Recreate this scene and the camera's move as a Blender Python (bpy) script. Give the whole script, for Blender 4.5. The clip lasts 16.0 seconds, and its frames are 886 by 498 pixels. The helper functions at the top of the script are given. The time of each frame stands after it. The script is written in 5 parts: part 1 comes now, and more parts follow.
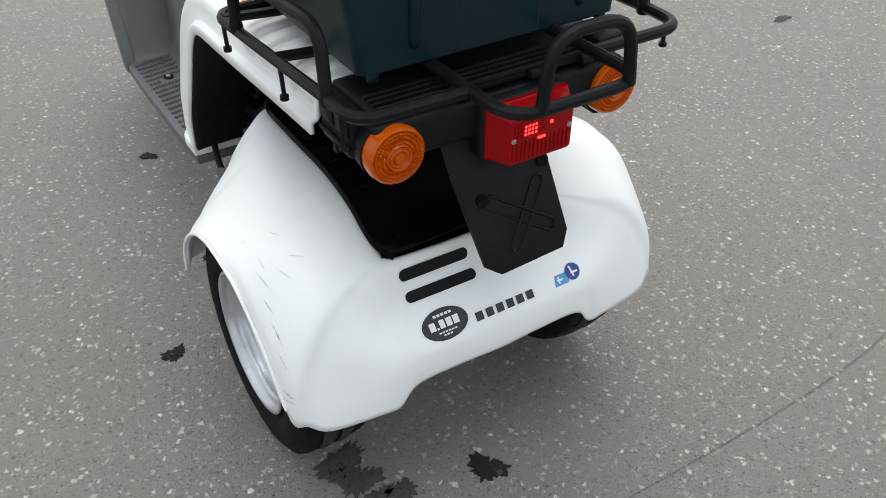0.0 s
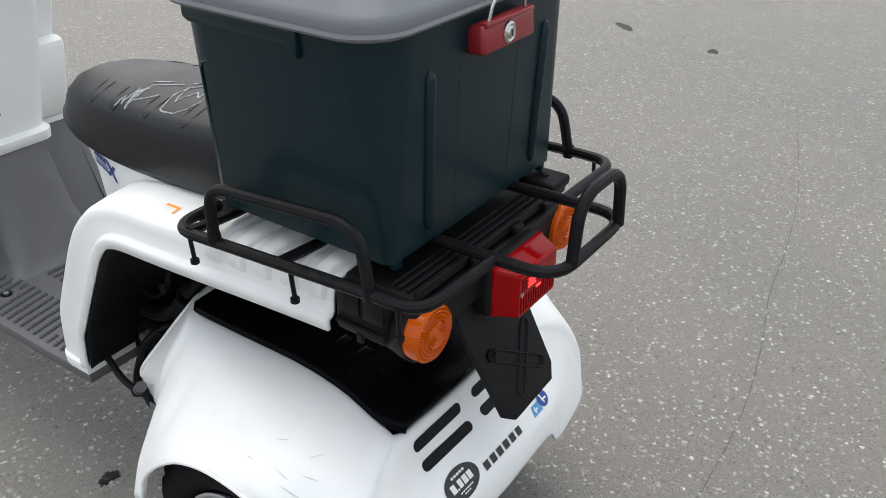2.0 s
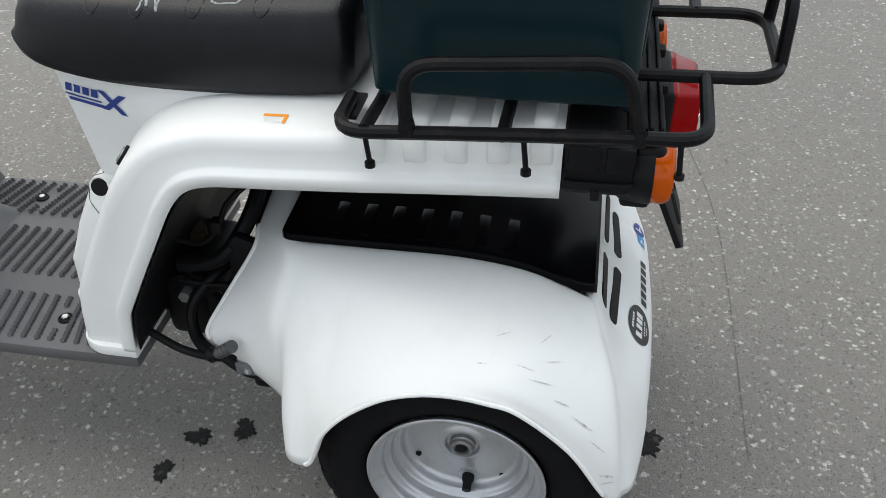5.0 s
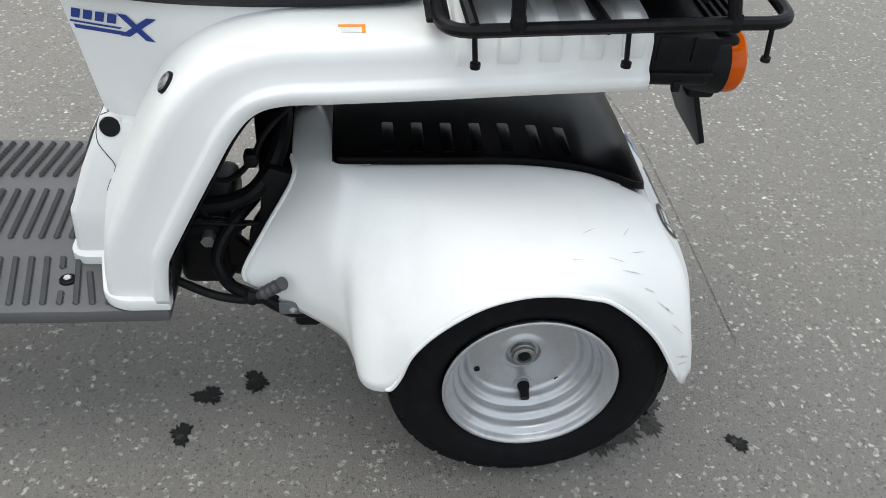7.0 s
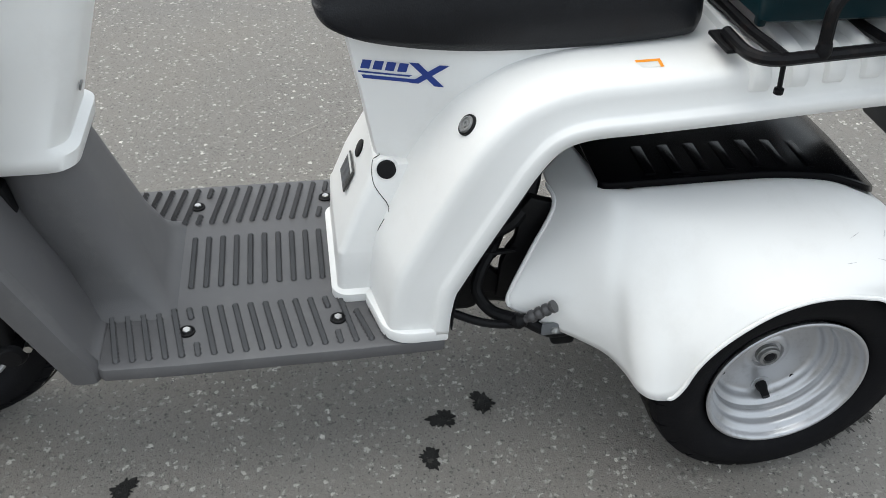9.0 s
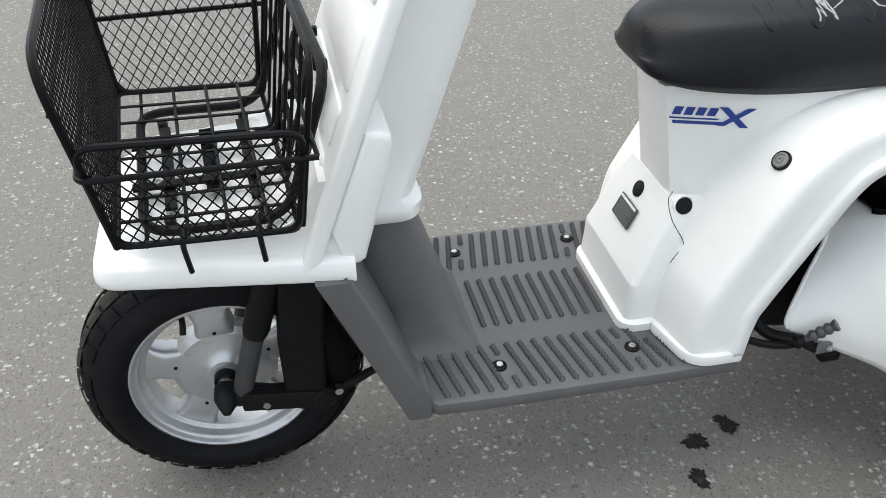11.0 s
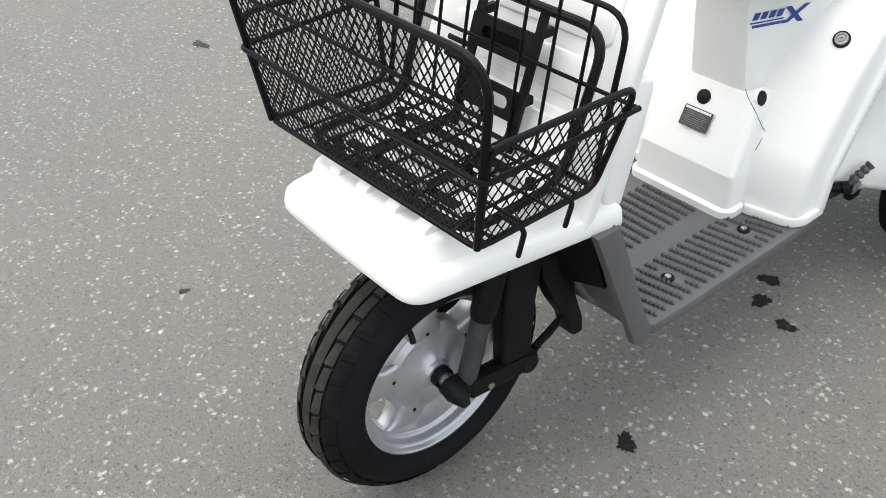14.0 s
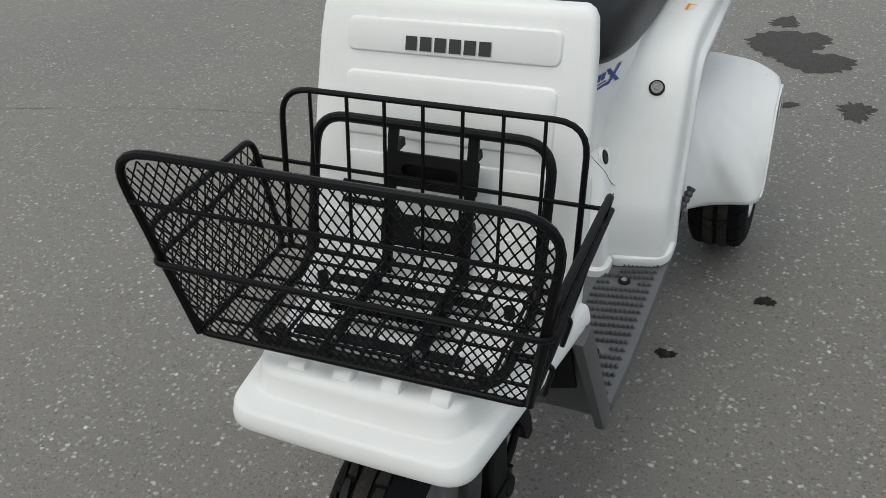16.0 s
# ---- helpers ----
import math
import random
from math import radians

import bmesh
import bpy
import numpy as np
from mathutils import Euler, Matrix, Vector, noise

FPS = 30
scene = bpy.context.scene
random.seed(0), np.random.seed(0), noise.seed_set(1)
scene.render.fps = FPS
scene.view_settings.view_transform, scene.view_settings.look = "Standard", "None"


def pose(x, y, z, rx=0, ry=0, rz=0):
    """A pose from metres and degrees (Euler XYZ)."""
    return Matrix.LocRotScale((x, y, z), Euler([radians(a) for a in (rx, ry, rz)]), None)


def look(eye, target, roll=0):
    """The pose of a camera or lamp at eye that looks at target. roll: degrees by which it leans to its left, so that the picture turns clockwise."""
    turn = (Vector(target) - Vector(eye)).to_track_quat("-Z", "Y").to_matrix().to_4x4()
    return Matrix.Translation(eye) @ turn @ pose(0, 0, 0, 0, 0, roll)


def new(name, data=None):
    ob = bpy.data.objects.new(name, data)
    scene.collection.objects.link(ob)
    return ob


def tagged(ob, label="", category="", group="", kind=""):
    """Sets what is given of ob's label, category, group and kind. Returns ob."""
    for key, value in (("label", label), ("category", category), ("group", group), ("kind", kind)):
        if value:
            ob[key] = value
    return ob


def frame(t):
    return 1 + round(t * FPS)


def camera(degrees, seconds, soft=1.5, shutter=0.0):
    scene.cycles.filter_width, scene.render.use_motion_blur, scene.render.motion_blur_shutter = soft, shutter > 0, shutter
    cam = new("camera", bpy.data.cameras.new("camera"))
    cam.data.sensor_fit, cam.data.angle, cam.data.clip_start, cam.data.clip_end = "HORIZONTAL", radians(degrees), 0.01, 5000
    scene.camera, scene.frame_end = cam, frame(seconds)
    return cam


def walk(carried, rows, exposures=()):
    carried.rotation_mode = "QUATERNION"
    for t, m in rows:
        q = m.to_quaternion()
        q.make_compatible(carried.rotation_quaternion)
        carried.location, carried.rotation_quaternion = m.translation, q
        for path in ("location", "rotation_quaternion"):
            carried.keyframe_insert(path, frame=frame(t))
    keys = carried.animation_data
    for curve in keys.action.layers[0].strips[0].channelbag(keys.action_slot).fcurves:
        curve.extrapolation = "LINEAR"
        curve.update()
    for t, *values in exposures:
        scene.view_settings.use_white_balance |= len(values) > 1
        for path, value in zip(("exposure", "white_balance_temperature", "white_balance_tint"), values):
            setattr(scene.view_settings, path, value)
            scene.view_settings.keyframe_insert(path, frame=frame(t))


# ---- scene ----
cam = camera(54.2, 16.0, soft=0.8)
PATH = [
    (0, (-0.566, -0.981, 1.117), (0.287, 0.349, -0.109), 0.6),
    (0.5, (-0.645, -0.938, 1.146), (0.391, 0.319, -0.015), 0.6),
    (1, (-0.756, -0.9, 1.185), (0.464, 0.258, 0.104), -0.1),
    (1.5, (-0.808, -0.841, 1.199), (0.524, 0.256, 0.189), 0.4),
    (2, (-0.827, -0.713, 1.186), (0.597, 0.268, 0.182), 0.7),
    (2.5, (-0.863, -0.607, 1.181), (0.621, 0.253, 0.152), 0.3),
    (3, (-0.967, -0.524, 1.184), (0.592, 0.193, 0.157), 0.3),
    (3.5, (-1.061, -0.449, 1.17), (0.555, 0.127, 0.142), 0.6),
    (4, (-1.053, -0.35, 1.15), (0.585, 0.104, 0.097), 0.3),
    (4.5, (-1.002, -0.221, 1.118), (0.592, 0.14, -0.035), -0.9),
    (4.7, (-0.986, -0.184, 1.111), (0.585, 0.157, -0.079), -1.3),
    (6.8, (-1.069, 0.161, 1.048), (0.497, 0.003, -0.186), 3.8),
    (7, (-1.051, 0.207, 1.037), (0.492, 0.006, -0.219), 4.4),
    (7.5, (-1.012, 0.314, 1.025), (0.482, 0.065, -0.281), 4.1),
    (8, (-0.991, 0.39, 1.03), (0.5, 0.171, -0.285), 3.3),
    (8.5, (-0.992, 0.486, 1.04), (0.516, 0.25, -0.253), 2.6),
    (9, (-1.035, 0.608, 1.074), (0.508, 0.325, -0.167), 2.0),
    (9.5, (-1.063, 0.703, 1.09), (0.521, 0.421, -0.099), 2.2),
    (10, (-1.063, 0.798, 1.089), (0.533, 0.527, -0.085), 1.8),
    (10.2, (-1.05, 0.847, 1.091), (0.548, 0.575, -0.08), 1.0),
    (12.3, (-1.027, 1.42, 1.106), (0.54, 0.874, -0.01), 1.5),
    (12.5, (-0.992, 1.46, 1.09), (0.543, 0.878, -0.051), 1.3),
    (13, (-0.875, 1.553, 1.08), (0.555, 0.85, -0.129), -0.3),
    (13.5, (-0.812, 1.626, 1.08), (0.53, 0.792, -0.147), -0.8),
    (14, (-0.763, 1.751, 1.11), (0.492, 0.738, -0.073), -1.2),
    (14.5, (-0.729, 1.835, 1.138), (0.418, 0.661, -0.004), -1.5),
    (15, (-0.619, 1.837, 1.131), (0.394, 0.54, -0.005), -3.3),
    (15.5, (-0.506, 1.819, 1.137), (0.351, 0.423, -0.01), -4.8),
    (16, (-0.422, 1.843, 1.156), (0.332, 0.343, 0.069), -4.9),
]
walk(cam, [(t, look(eye, target, roll)) for t, eye, target, roll in PATH],
     [(0, 0.52, 6400, 7), (2.5, 0.58, 6390, 8), (3.5, 0.52, 6380, 7), (4.5, 0.38, 6360, 6), (7, 0.58, 6360, 6), (9, 0.54, 6350, 6), (10, 0.62, 6350, 5), (12.5, 0.81, 6450, 8), (13.5, 0.90, 6480, 7), (14.2, 0.76, 6480, 7), (14.8, 0.46, 6460, 7), (15.2, 0.30, 6420, 6), (16, -0.10, 6390, 5)])

# ---- world and light: overcast daylight ----
world = bpy.data.worlds.new("overcast_sky")
scene.world = world
world.use_nodes = True
wn = world.node_tree.nodes
sky = wn.new("ShaderNodeTexSky")
sky.sky_type, sky.sun_disc = "NISHITA", False
sky.sun_elevation, sky.sun_rotation = radians(50), radians(29)
sky.air_density, sky.dust_density, sky.ozone_density = 1.0, 6.0, 1.0
hazed = wn.new("ShaderNodeMix")
hazed.data_type = "RGBA"
hazed.inputs[0].default_value = 0.68
hazed.inputs[7].default_value = (7.6, 7.9, 8.3, 1)
world.node_tree.links.new(sky.outputs[0], hazed.inputs[6])
world.node_tree.links.new(hazed.outputs[2], wn["Background"].inputs["Color"])
wn["Background"].inputs["Strength"].default_value = 0.124
sun = new("sun", bpy.data.lights.new("sun", "SUN"))
sun.data.energy, sun.data.angle, sun.data.color = 1.0, radians(50), (1.0, 0.97, 0.93)
sun.matrix_basis = look((0.15, 0.25, 3.0), (0, 0, 0))


# ---- materials ----
def material(name, color, rough=0.5, metal=0.0, var=0.12, scale=6.0, bump=0.1, grain=220.0, spec=0.5, coat=0.0, dirt=None, dirt_amount=0.0):
    """Painted or moulded surface: large blotches, fine grain and relief, optional dirt."""
    m = bpy.data.materials.new(name)
    m.use_nodes = True
    t, n = m.node_tree, m.node_tree.nodes
    p = n["Principled BSDF"]
    pos = n.new("ShaderNodeNewGeometry")
    big, fine = n.new("ShaderNodeTexNoise"), n.new("ShaderNodeTexNoise")
    big.inputs["Scale"].default_value, big.inputs["Detail"].default_value = scale, 6
    fine.inputs["Scale"].default_value, fine.inputs["Detail"].default_value = grain, 3
    for x in (big, fine):
        t.links.new(pos.outputs["Position"], x.inputs["Vector"])
    ramp = n.new("ShaderNodeMapRange")
    ramp.inputs[1].default_value, ramp.inputs[2].default_value = 0.3, 0.7
    ramp.inputs[3].default_value, ramp.inputs[4].default_value = 1 - var, 1 + var * 0.6
    t.links.new(big.outputs["Fac"], ramp.inputs[0])
    mul = n.new("ShaderNodeVectorMath")
    mul.operation = "SCALE"
    mul.inputs[0].default_value = color
    t.links.new(ramp.outputs[0], mul.inputs["Scale"])
    out = mul.outputs[0]
    if dirt:
        spots = n.new("ShaderNodeTexNoise")
        spots.inputs["Scale"].default_value, spots.inputs["Detail"].default_value = scale * 2.3, 9
        spots.inputs["Roughness"].default_value = 0.72
        t.links.new(pos.outputs["Position"], spots.inputs["Vector"])
        cut = n.new("ShaderNodeMapRange")
        cut.inputs[1].default_value, cut.inputs[2].default_value = 0.52, 0.74
        cut.inputs[3].default_value, cut.inputs[4].default_value = 0.0, dirt_amount
        t.links.new(spots.outputs["Fac"], cut.inputs[0])
        mix = n.new("ShaderNodeMix")
        mix.data_type = "RGBA"
        mix.inputs[7].default_value = (*dirt, 1)
        t.links.new(cut.outputs[0], mix.inputs[0])
        t.links.new(out, mix.inputs[6])
        out = mix.outputs[2]
    t.links.new(out, p.inputs["Base Color"])
    rr = n.new("ShaderNodeMapRange")
    rr.inputs[3].default_value, rr.inputs[4].default_value = max(0.02, rough - 0.1), min(1, rough + 0.1)
    t.links.new(big.outputs["Fac"], rr.inputs[0])
    t.links.new(rr.outputs[0], p.inputs["Roughness"])
    b = n.new("ShaderNodeBump")
    b.inputs["Strength"].default_value, b.inputs["Distance"].default_value = bump, 0.001
    t.links.new(fine.outputs["Fac"], b.inputs["Height"])
    t.links.new(b.outputs["Normal"], p.inputs["Normal"])
    p.inputs["Metallic"].default_value = metal
    p.inputs["Specular IOR Level"].default_value = spec
    p.inputs["Coat Weight"].default_value = coat
    return m


def asphalt_material(name, base, rough, wet=False):
    """Worn asphalt: grey binder, pale and dark aggregate of two sizes, fine pits, broad stains."""
    m = bpy.data.materials.new(name)
    m.use_nodes = True
    t, n = m.node_tree, m.node_tree.nodes
    p = n["Principled BSDF"]
    pos = n.new("ShaderNodeNewGeometry")

    def noise_node(scale, detail=4, rough_=0.6):
        x = n.new("ShaderNodeTexNoise")
        x.inputs["Scale"].default_value, x.inputs["Detail"].default_value, x.inputs["Roughness"].default_value = scale, detail, rough_
        t.links.new(pos.outputs["Position"], x.inputs["Vector"])
        return x

    def rng(src, a, b, c, d):
        x = n.new("ShaderNodeMapRange")
        for i, v in enumerate((a, b, c, d)):
            x.inputs[i + 1].default_value = v
        t.links.new(src, x.inputs[0])
        return x.outputs[0]

    def mix(fac, a, b):
        x = n.new("ShaderNodeMix")
        x.data_type = "RGBA"
        t.links.new(fac, x.inputs[0])
        for s, v in ((6, a), (7, b)):
            if isinstance(v, tuple):
                x.inputs[s].default_value = (*v, 1)
            else:
                t.links.new(v, x.inputs[s])
        return x.outputs[2]

    def maths(op, a, b):
        x = n.new("ShaderNodeMath")
        x.operation = op
        for s, v in ((0, a), (1, b)):
            if isinstance(v, float):
                x.inputs[s].default_value = v
            else:
                t.links.new(v, x.inputs[s])
        return x.outputs[0]

    warp = noise_node(160, 2)
    shift = n.new("ShaderNodeVectorMath")
    shift.operation = "SCALE"
    shift.inputs["Scale"].default_value = 0.014
    t.links.new(warp.outputs["Color"], shift.inputs[0])
    moved = n.new("ShaderNodeVectorMath")
    t.links.new(pos.outputs["Position"], moved.inputs[0])
    t.links.new(shift.outputs[0], moved.inputs[1])

    def stones(scale, keep):
        v = n.new("ShaderNodeTexVoronoi")
        v.inputs["Scale"].default_value = scale
        t.links.new(moved.outputs[0], v.inputs["Vector"])
        pick = n.new("ShaderNodeSeparateColor")
        t.links.new(v.outputs["Color"], pick.inputs[0])
        size = rng(pick.outputs[2], 0.0, 1.0, -0.16, 0.12)
        near = rng(maths("SUBTRACT", v.outputs["Distance"], size), 0.24, 0.36, 1.0, 0.0)
        chosen = maths("LESS_THAN", pick.outputs[0], keep)
        return maths("MULTIPLY", near, chosen), pick.outputs[1]

    grain = noise_node(330, 5, 0.7)
    body = mix(rng(grain.outputs["Fac"], 0.3, 0.7, 0.0, 1.0), tuple(c * 0.76 for c in base), tuple(c * 1.20 for c in base))
    def mosaic(scale, lo, hi):
        v = n.new("ShaderNodeTexVoronoi")
        v.inputs["Scale"].default_value = scale
        t.links.new(moved.outputs[0], v.inputs["Vector"])
        pick = n.new("ShaderNodeSeparateColor")
        t.links.new(v.outputs["Color"], pick.inputs[0])
        e = n.new("ShaderNodeTexVoronoi")
        e.feature = "DISTANCE_TO_EDGE"
        e.inputs["Scale"].default_value = scale
        t.links.new(moved.outputs[0], e.inputs["Vector"])
        cells = mix(pick.outputs[0], tuple(c * lo for c in base), tuple(c * hi for c in base))
        gap = rng(e.outputs["Distance"], 0.02, 0.16, 1.0, 0.0)
        return mix(maths("MULTIPLY", gap, 0.1), cells, tuple(c * 0.36 for c in base)), gap

    coarse, gap1 = mosaic(150, 0.82, 1.16)
    small, _ = mosaic(330, 0.80, 1.20)
    tiles = mix(rng(noise_node(38, 3).outputs["Fac"], 0.42, 0.58, 0.0, 1.0), coarse, small)
    lay = n.new("ShaderNodeMix")
    lay.data_type = "RGBA"
    lay.inputs[0].default_value = 0.68
    t.links.new(body, lay.inputs[6])
    t.links.new(tiles, lay.inputs[7])
    body = lay.outputs[2]
    broad = noise_node(1.7, 6)
    body = mix(rng(broad.outputs["Fac"], 0.35, 0.7, 0.0, 0.4), body, (base[0] * 1.12, base[1] * 1.06, base[2] * 0.98))
    patch = noise_node(0.55, 8, 0.65)
    body = mix(rng(patch.outputs["Fac"], 0.42, 0.62, 0.0, 0.35), body, (base[0] * 0.72, base[1] * 0.72, base[2] * 0.73))
    s1, c1 = stones(58, 0.17)
    s2, c2 = stones(90, 0.32)
    s3, c3 = stones(150, 0.34)
    d1, _ = stones(125, 0.20)
    k = 0.12 if wet else 1.0
    pale = mix(c1, (0.30 * k, 0.275 * k, 0.24 * k), (0.86 * k, 0.83 * k, 0.77 * k))
    pale2 = mix(c2, (0.28 * k, 0.26 * k, 0.225 * k), (0.72 * k, 0.69 * k, 0.63 * k))
    pale3 = mix(c3, (0.24 * k, 0.225 * k, 0.20 * k), (0.50 * k, 0.48 * k, 0.44 * k))
    worn = rng(noise_node(9, 3).outputs["Fac"], 0.3, 0.65, 0.35, 1.0)
    col = mix(maths("MULTIPLY", d1, 0.7), body, tuple(c * 0.42 for c in base))
    col = mix(maths("MULTIPLY", s3, maths("MULTIPLY", worn, 0.75)), col, pale3)
    col = mix(maths("MULTIPLY", s2, maths("MULTIPLY", worn, 0.9)), col, pale2)
    col = mix(maths("MULTIPLY", s1, maths("MULTIPLY", worn, 0.9)), col, pale)
    pits = rng(noise_node(210, 2, 0.5).outputs["Fac"], 0.62, 0.67, 0.0, 0.85)
    col = mix(pits, col, tuple(c * 0.22 for c in base))
    t.links.new(col, p.inputs["Base Color"])
    p.inputs["Roughness"].default_value = rough
    p.inputs["Specular IOR Level"].default_value = 0.25 if wet else 0.65
    h = maths("SUBTRACT", maths("ADD", maths("MULTIPLY", grain.outputs["Fac"], 0.5), maths("MULTIPLY", s2, 0.3)), maths("MULTIPLY", gap1, 0.4))
    b = n.new("ShaderNodeBump")
    b.inputs["Strength"].default_value, b.inputs["Distance"].default_value = 0.9, 0.004
    t.links.new(h, b.inputs["Height"])
    t.links.new(b.outputs["Normal"], p.inputs["Normal"])
    return m


ASPHALT = asphalt_material("worn_asphalt", (0.220, 0.205, 0.185), 0.55)
DAMP = asphalt_material("damp_asphalt", (0.075, 0.072, 0.066), 0.75, True)
WET = asphalt_material("wet_asphalt", (0.013, 0.0127, 0.012), 0.7, True)
WHITE = material("white_plastic", (0.79, 0.79, 0.776), 0.42, var=0.035, scale=4, bump=0.03, dirt=(0.52, 0.50, 0.46), dirt_amount=0.16)
GREY = material("grey_plastic", (0.097, 0.0955, 0.0985), 0.5, var=0.1, scale=9, bump=0.22, grain=700, dirt=(0.19, 0.186, 0.178), dirt_amount=0.22)
BLACK = material("black_plastic", (0.006, 0.006, 0.0068), 0.5, var=0.25, scale=14, bump=0.2, grain=500, spec=0.16, dirt=(0.035, 0.034, 0.032), dirt_amount=0.2)
GLOSSY = material("glossy_black_plastic", (0.0022, 0.0022, 0.0030), 0.22, spec=0.06, var=0.2, scale=10, bump=0.08, dirt=(0.018, 0.018, 0.018), dirt_amount=0.15)
TUBE = material("black_painted_steel", (0.0052, 0.0052, 0.0062), 0.44, spec=0.16, var=0.3, scale=20, bump=0.3, grain=300, dirt=(0.07, 0.045, 0.034), dirt_amount=0.25)
WIRE = material("black_coated_wire", (0.0036, 0.0036, 0.0046), 0.42, spec=0.15, var=0.2, scale=20, bump=0.1)
RUBBER = material("tyre_rubber", (0.0055, 0.0055, 0.0068), 0.7, var=0.2, scale=16, bump=0.4, grain=260, dirt=(0.022, 0.021, 0.020), dirt_amount=0.3, spec=0.14)
DUSTY = material("dusty_tread_rubber", (0.034, 0.032, 0.029), 0.85, var=0.4, scale=22, bump=0.5, grain=260, dirt=(0.085, 0.077, 0.068), dirt_amount=0.6, spec=0.15)
SILVER = material("silver_painted_wheel", (0.53, 0.535, 0.55), 0.32, metal=0.65, var=0.08, scale=12, bump=0.1, dirt=(0.16, 0.155, 0.145), dirt_amount=0.4)
CHROME = material("zinc_plated_steel", (0.55, 0.54, 0.52), 0.3, metal=1.0, var=0.2, scale=60)
VINYL = material("black_seat_vinyl", (0.0052, 0.0060, 0.0082), 0.37, spec=0.30, var=0.15, scale=10, bump=0.45, grain=420, dirt=(0.030, 0.033, 0.040), dirt_amount=0.15)
TEAL = material("dark_teal_plastic", (0.0020, 0.0150, 0.0198), 0.34, var=0.10, scale=5, bump=0.12, grain=500, spec=0.27, dirt=(0.014, 0.034, 0.038), dirt_amount=0.15)
LID = material("grey_lid_plastic", (0.135, 0.142, 0.152), 0.45, var=0.06, scale=6, bump=0.1)
RED = material("red_lock_plastic", (0.22, 0.012, 0.016), 0.35, var=0.08, scale=12, bump=0.05)
# Floor grey darkened to paint in the ribs' side shading; also the pedal.
RIB = material("shaded_rib_grey", (0.066, 0.065, 0.067), 0.40, var=0.1, scale=30, bump=0.15, grain=700)
AMBER = material("amber_lens", (0.50, 0.078, 0.0004), 0.08, var=0.08, scale=30, bump=0.05, coat=0.0, spec=0.25)
REDLENS = material("red_lens", (0.27, 0.0016, 0.003), 0.10, var=0.1, scale=30, bump=0.05, coat=0.0, spec=0.14)
BLUE = material("blue_decal", (0.018, 0.045, 0.24), 0.35, var=0.05)
SKYBLUE = material("pale_blue_decal", (0.07, 0.28, 0.55), 0.35, var=0.2, scale=60)
INK = material("black_decal", (0.012, 0.012, 0.012), 0.4, var=0.1)
PALE = material("white_decal", (0.72, 0.72, 0.70), 0.45, var=0.08, scale=40)
CHALK = material("white_chalk_mark", (0.38, 0.39, 0.40), 0.9, var=0.5, scale=160)
ORANGE = material("orange_sticker", (0.85, 0.30, 0.02), 0.4, var=0.05)
METALPLATE = material("dark_rating_plate", (0.05, 0.05, 0.047), 0.45, var=0.3, scale=60)
DULL = material("dull_grey_metal", (0.32, 0.32, 0.315), 0.5, metal=0.7, var=0.3, scale=40, bump=0.2, dirt=(0.06, 0.055, 0.05), dirt_amount=0.5)
DAMPER = material("dark_grey_damper", (0.045, 0.045, 0.047), 0.42, var=0.2, scale=30, spec=0.3, dirt=(0.10, 0.095, 0.09), dirt_amount=0.3)
TAN = material("brown_worn_spring", (0.13, 0.09, 0.055), 0.5, metal=0.4, var=0.3, scale=50)
GLOW = bpy.data.materials.new("lit_lamp_filament")
GLOW.use_nodes = True
GLOW.node_tree.nodes["Principled BSDF"].inputs["Base Color"].default_value = (0.9, 0.02, 0.02, 1)
GLOW.node_tree.nodes["Principled BSDF"].inputs["Emission Color"].default_value = (1, 0.03, 0.03, 1)
GLOW.node_tree.nodes["Principled BSDF"].inputs["Emission Strength"].default_value = 2.2


# ---- mesh helpers ----
def part(name, bm, mat, parent=None, label="", smooth=True, sharp=35):
    """Links a bmesh as one mesh object, under a thing or a part."""
    bmesh.ops.recalc_face_normals(bm, faces=bm.faces)
    me = bpy.data.meshes.new(name)
    bm.to_mesh(me)
    bm.free()
    me.materials.append(mat)
    if smooth:
        me.shade_smooth()
        me.set_sharp_from_angle(angle=radians(sharp))
    ob = new(name, me)
    ob.parent = parent
    if label:
        tagged(ob, label)
    return ob


def moved(bm, m):
    bmesh.ops.transform(bm, matrix=m, verts=bm.verts)
    return bm


def rbox(center, size, bevel=0.004, seg=2, m=None):
    """A block with rounded edges."""
    bm = bmesh.new()
    bmesh.ops.create_cube(bm, size=1)
    bmesh.ops.scale(bm, vec=size, verts=bm.verts)
    if bevel:
        bmesh.ops.bevel(bm, geom=bm.edges[:], offset=bevel, segments=seg, profile=0.5, affect="EDGES")
    if m is not None:
        bmesh.ops.transform(bm, matrix=m, verts=bm.verts)
    bmesh.ops.translate(bm, vec=center, verts=bm.verts)
    return bm


def rings(sections, closed=True, caps=True):
    """Joins rings of equally many points; closed rings may be capped."""
    bm = bmesh.new()
    vs = [[bm.verts.new(p) for p in ring] for ring in sections]
    n = len(vs[0])
    for a, b in zip(vs, vs[1:]):
        for i in range(n if closed else n - 1):
            j = (i + 1) % n
            if len({a[i], a[j], b[j], b[i]}) == 4:
                bm.faces.new((a[i], a[j], b[j], b[i]))
    if closed and caps:
        bm.faces.new(vs[0][::-1])
        bm.faces.new(vs[-1])
    return bm


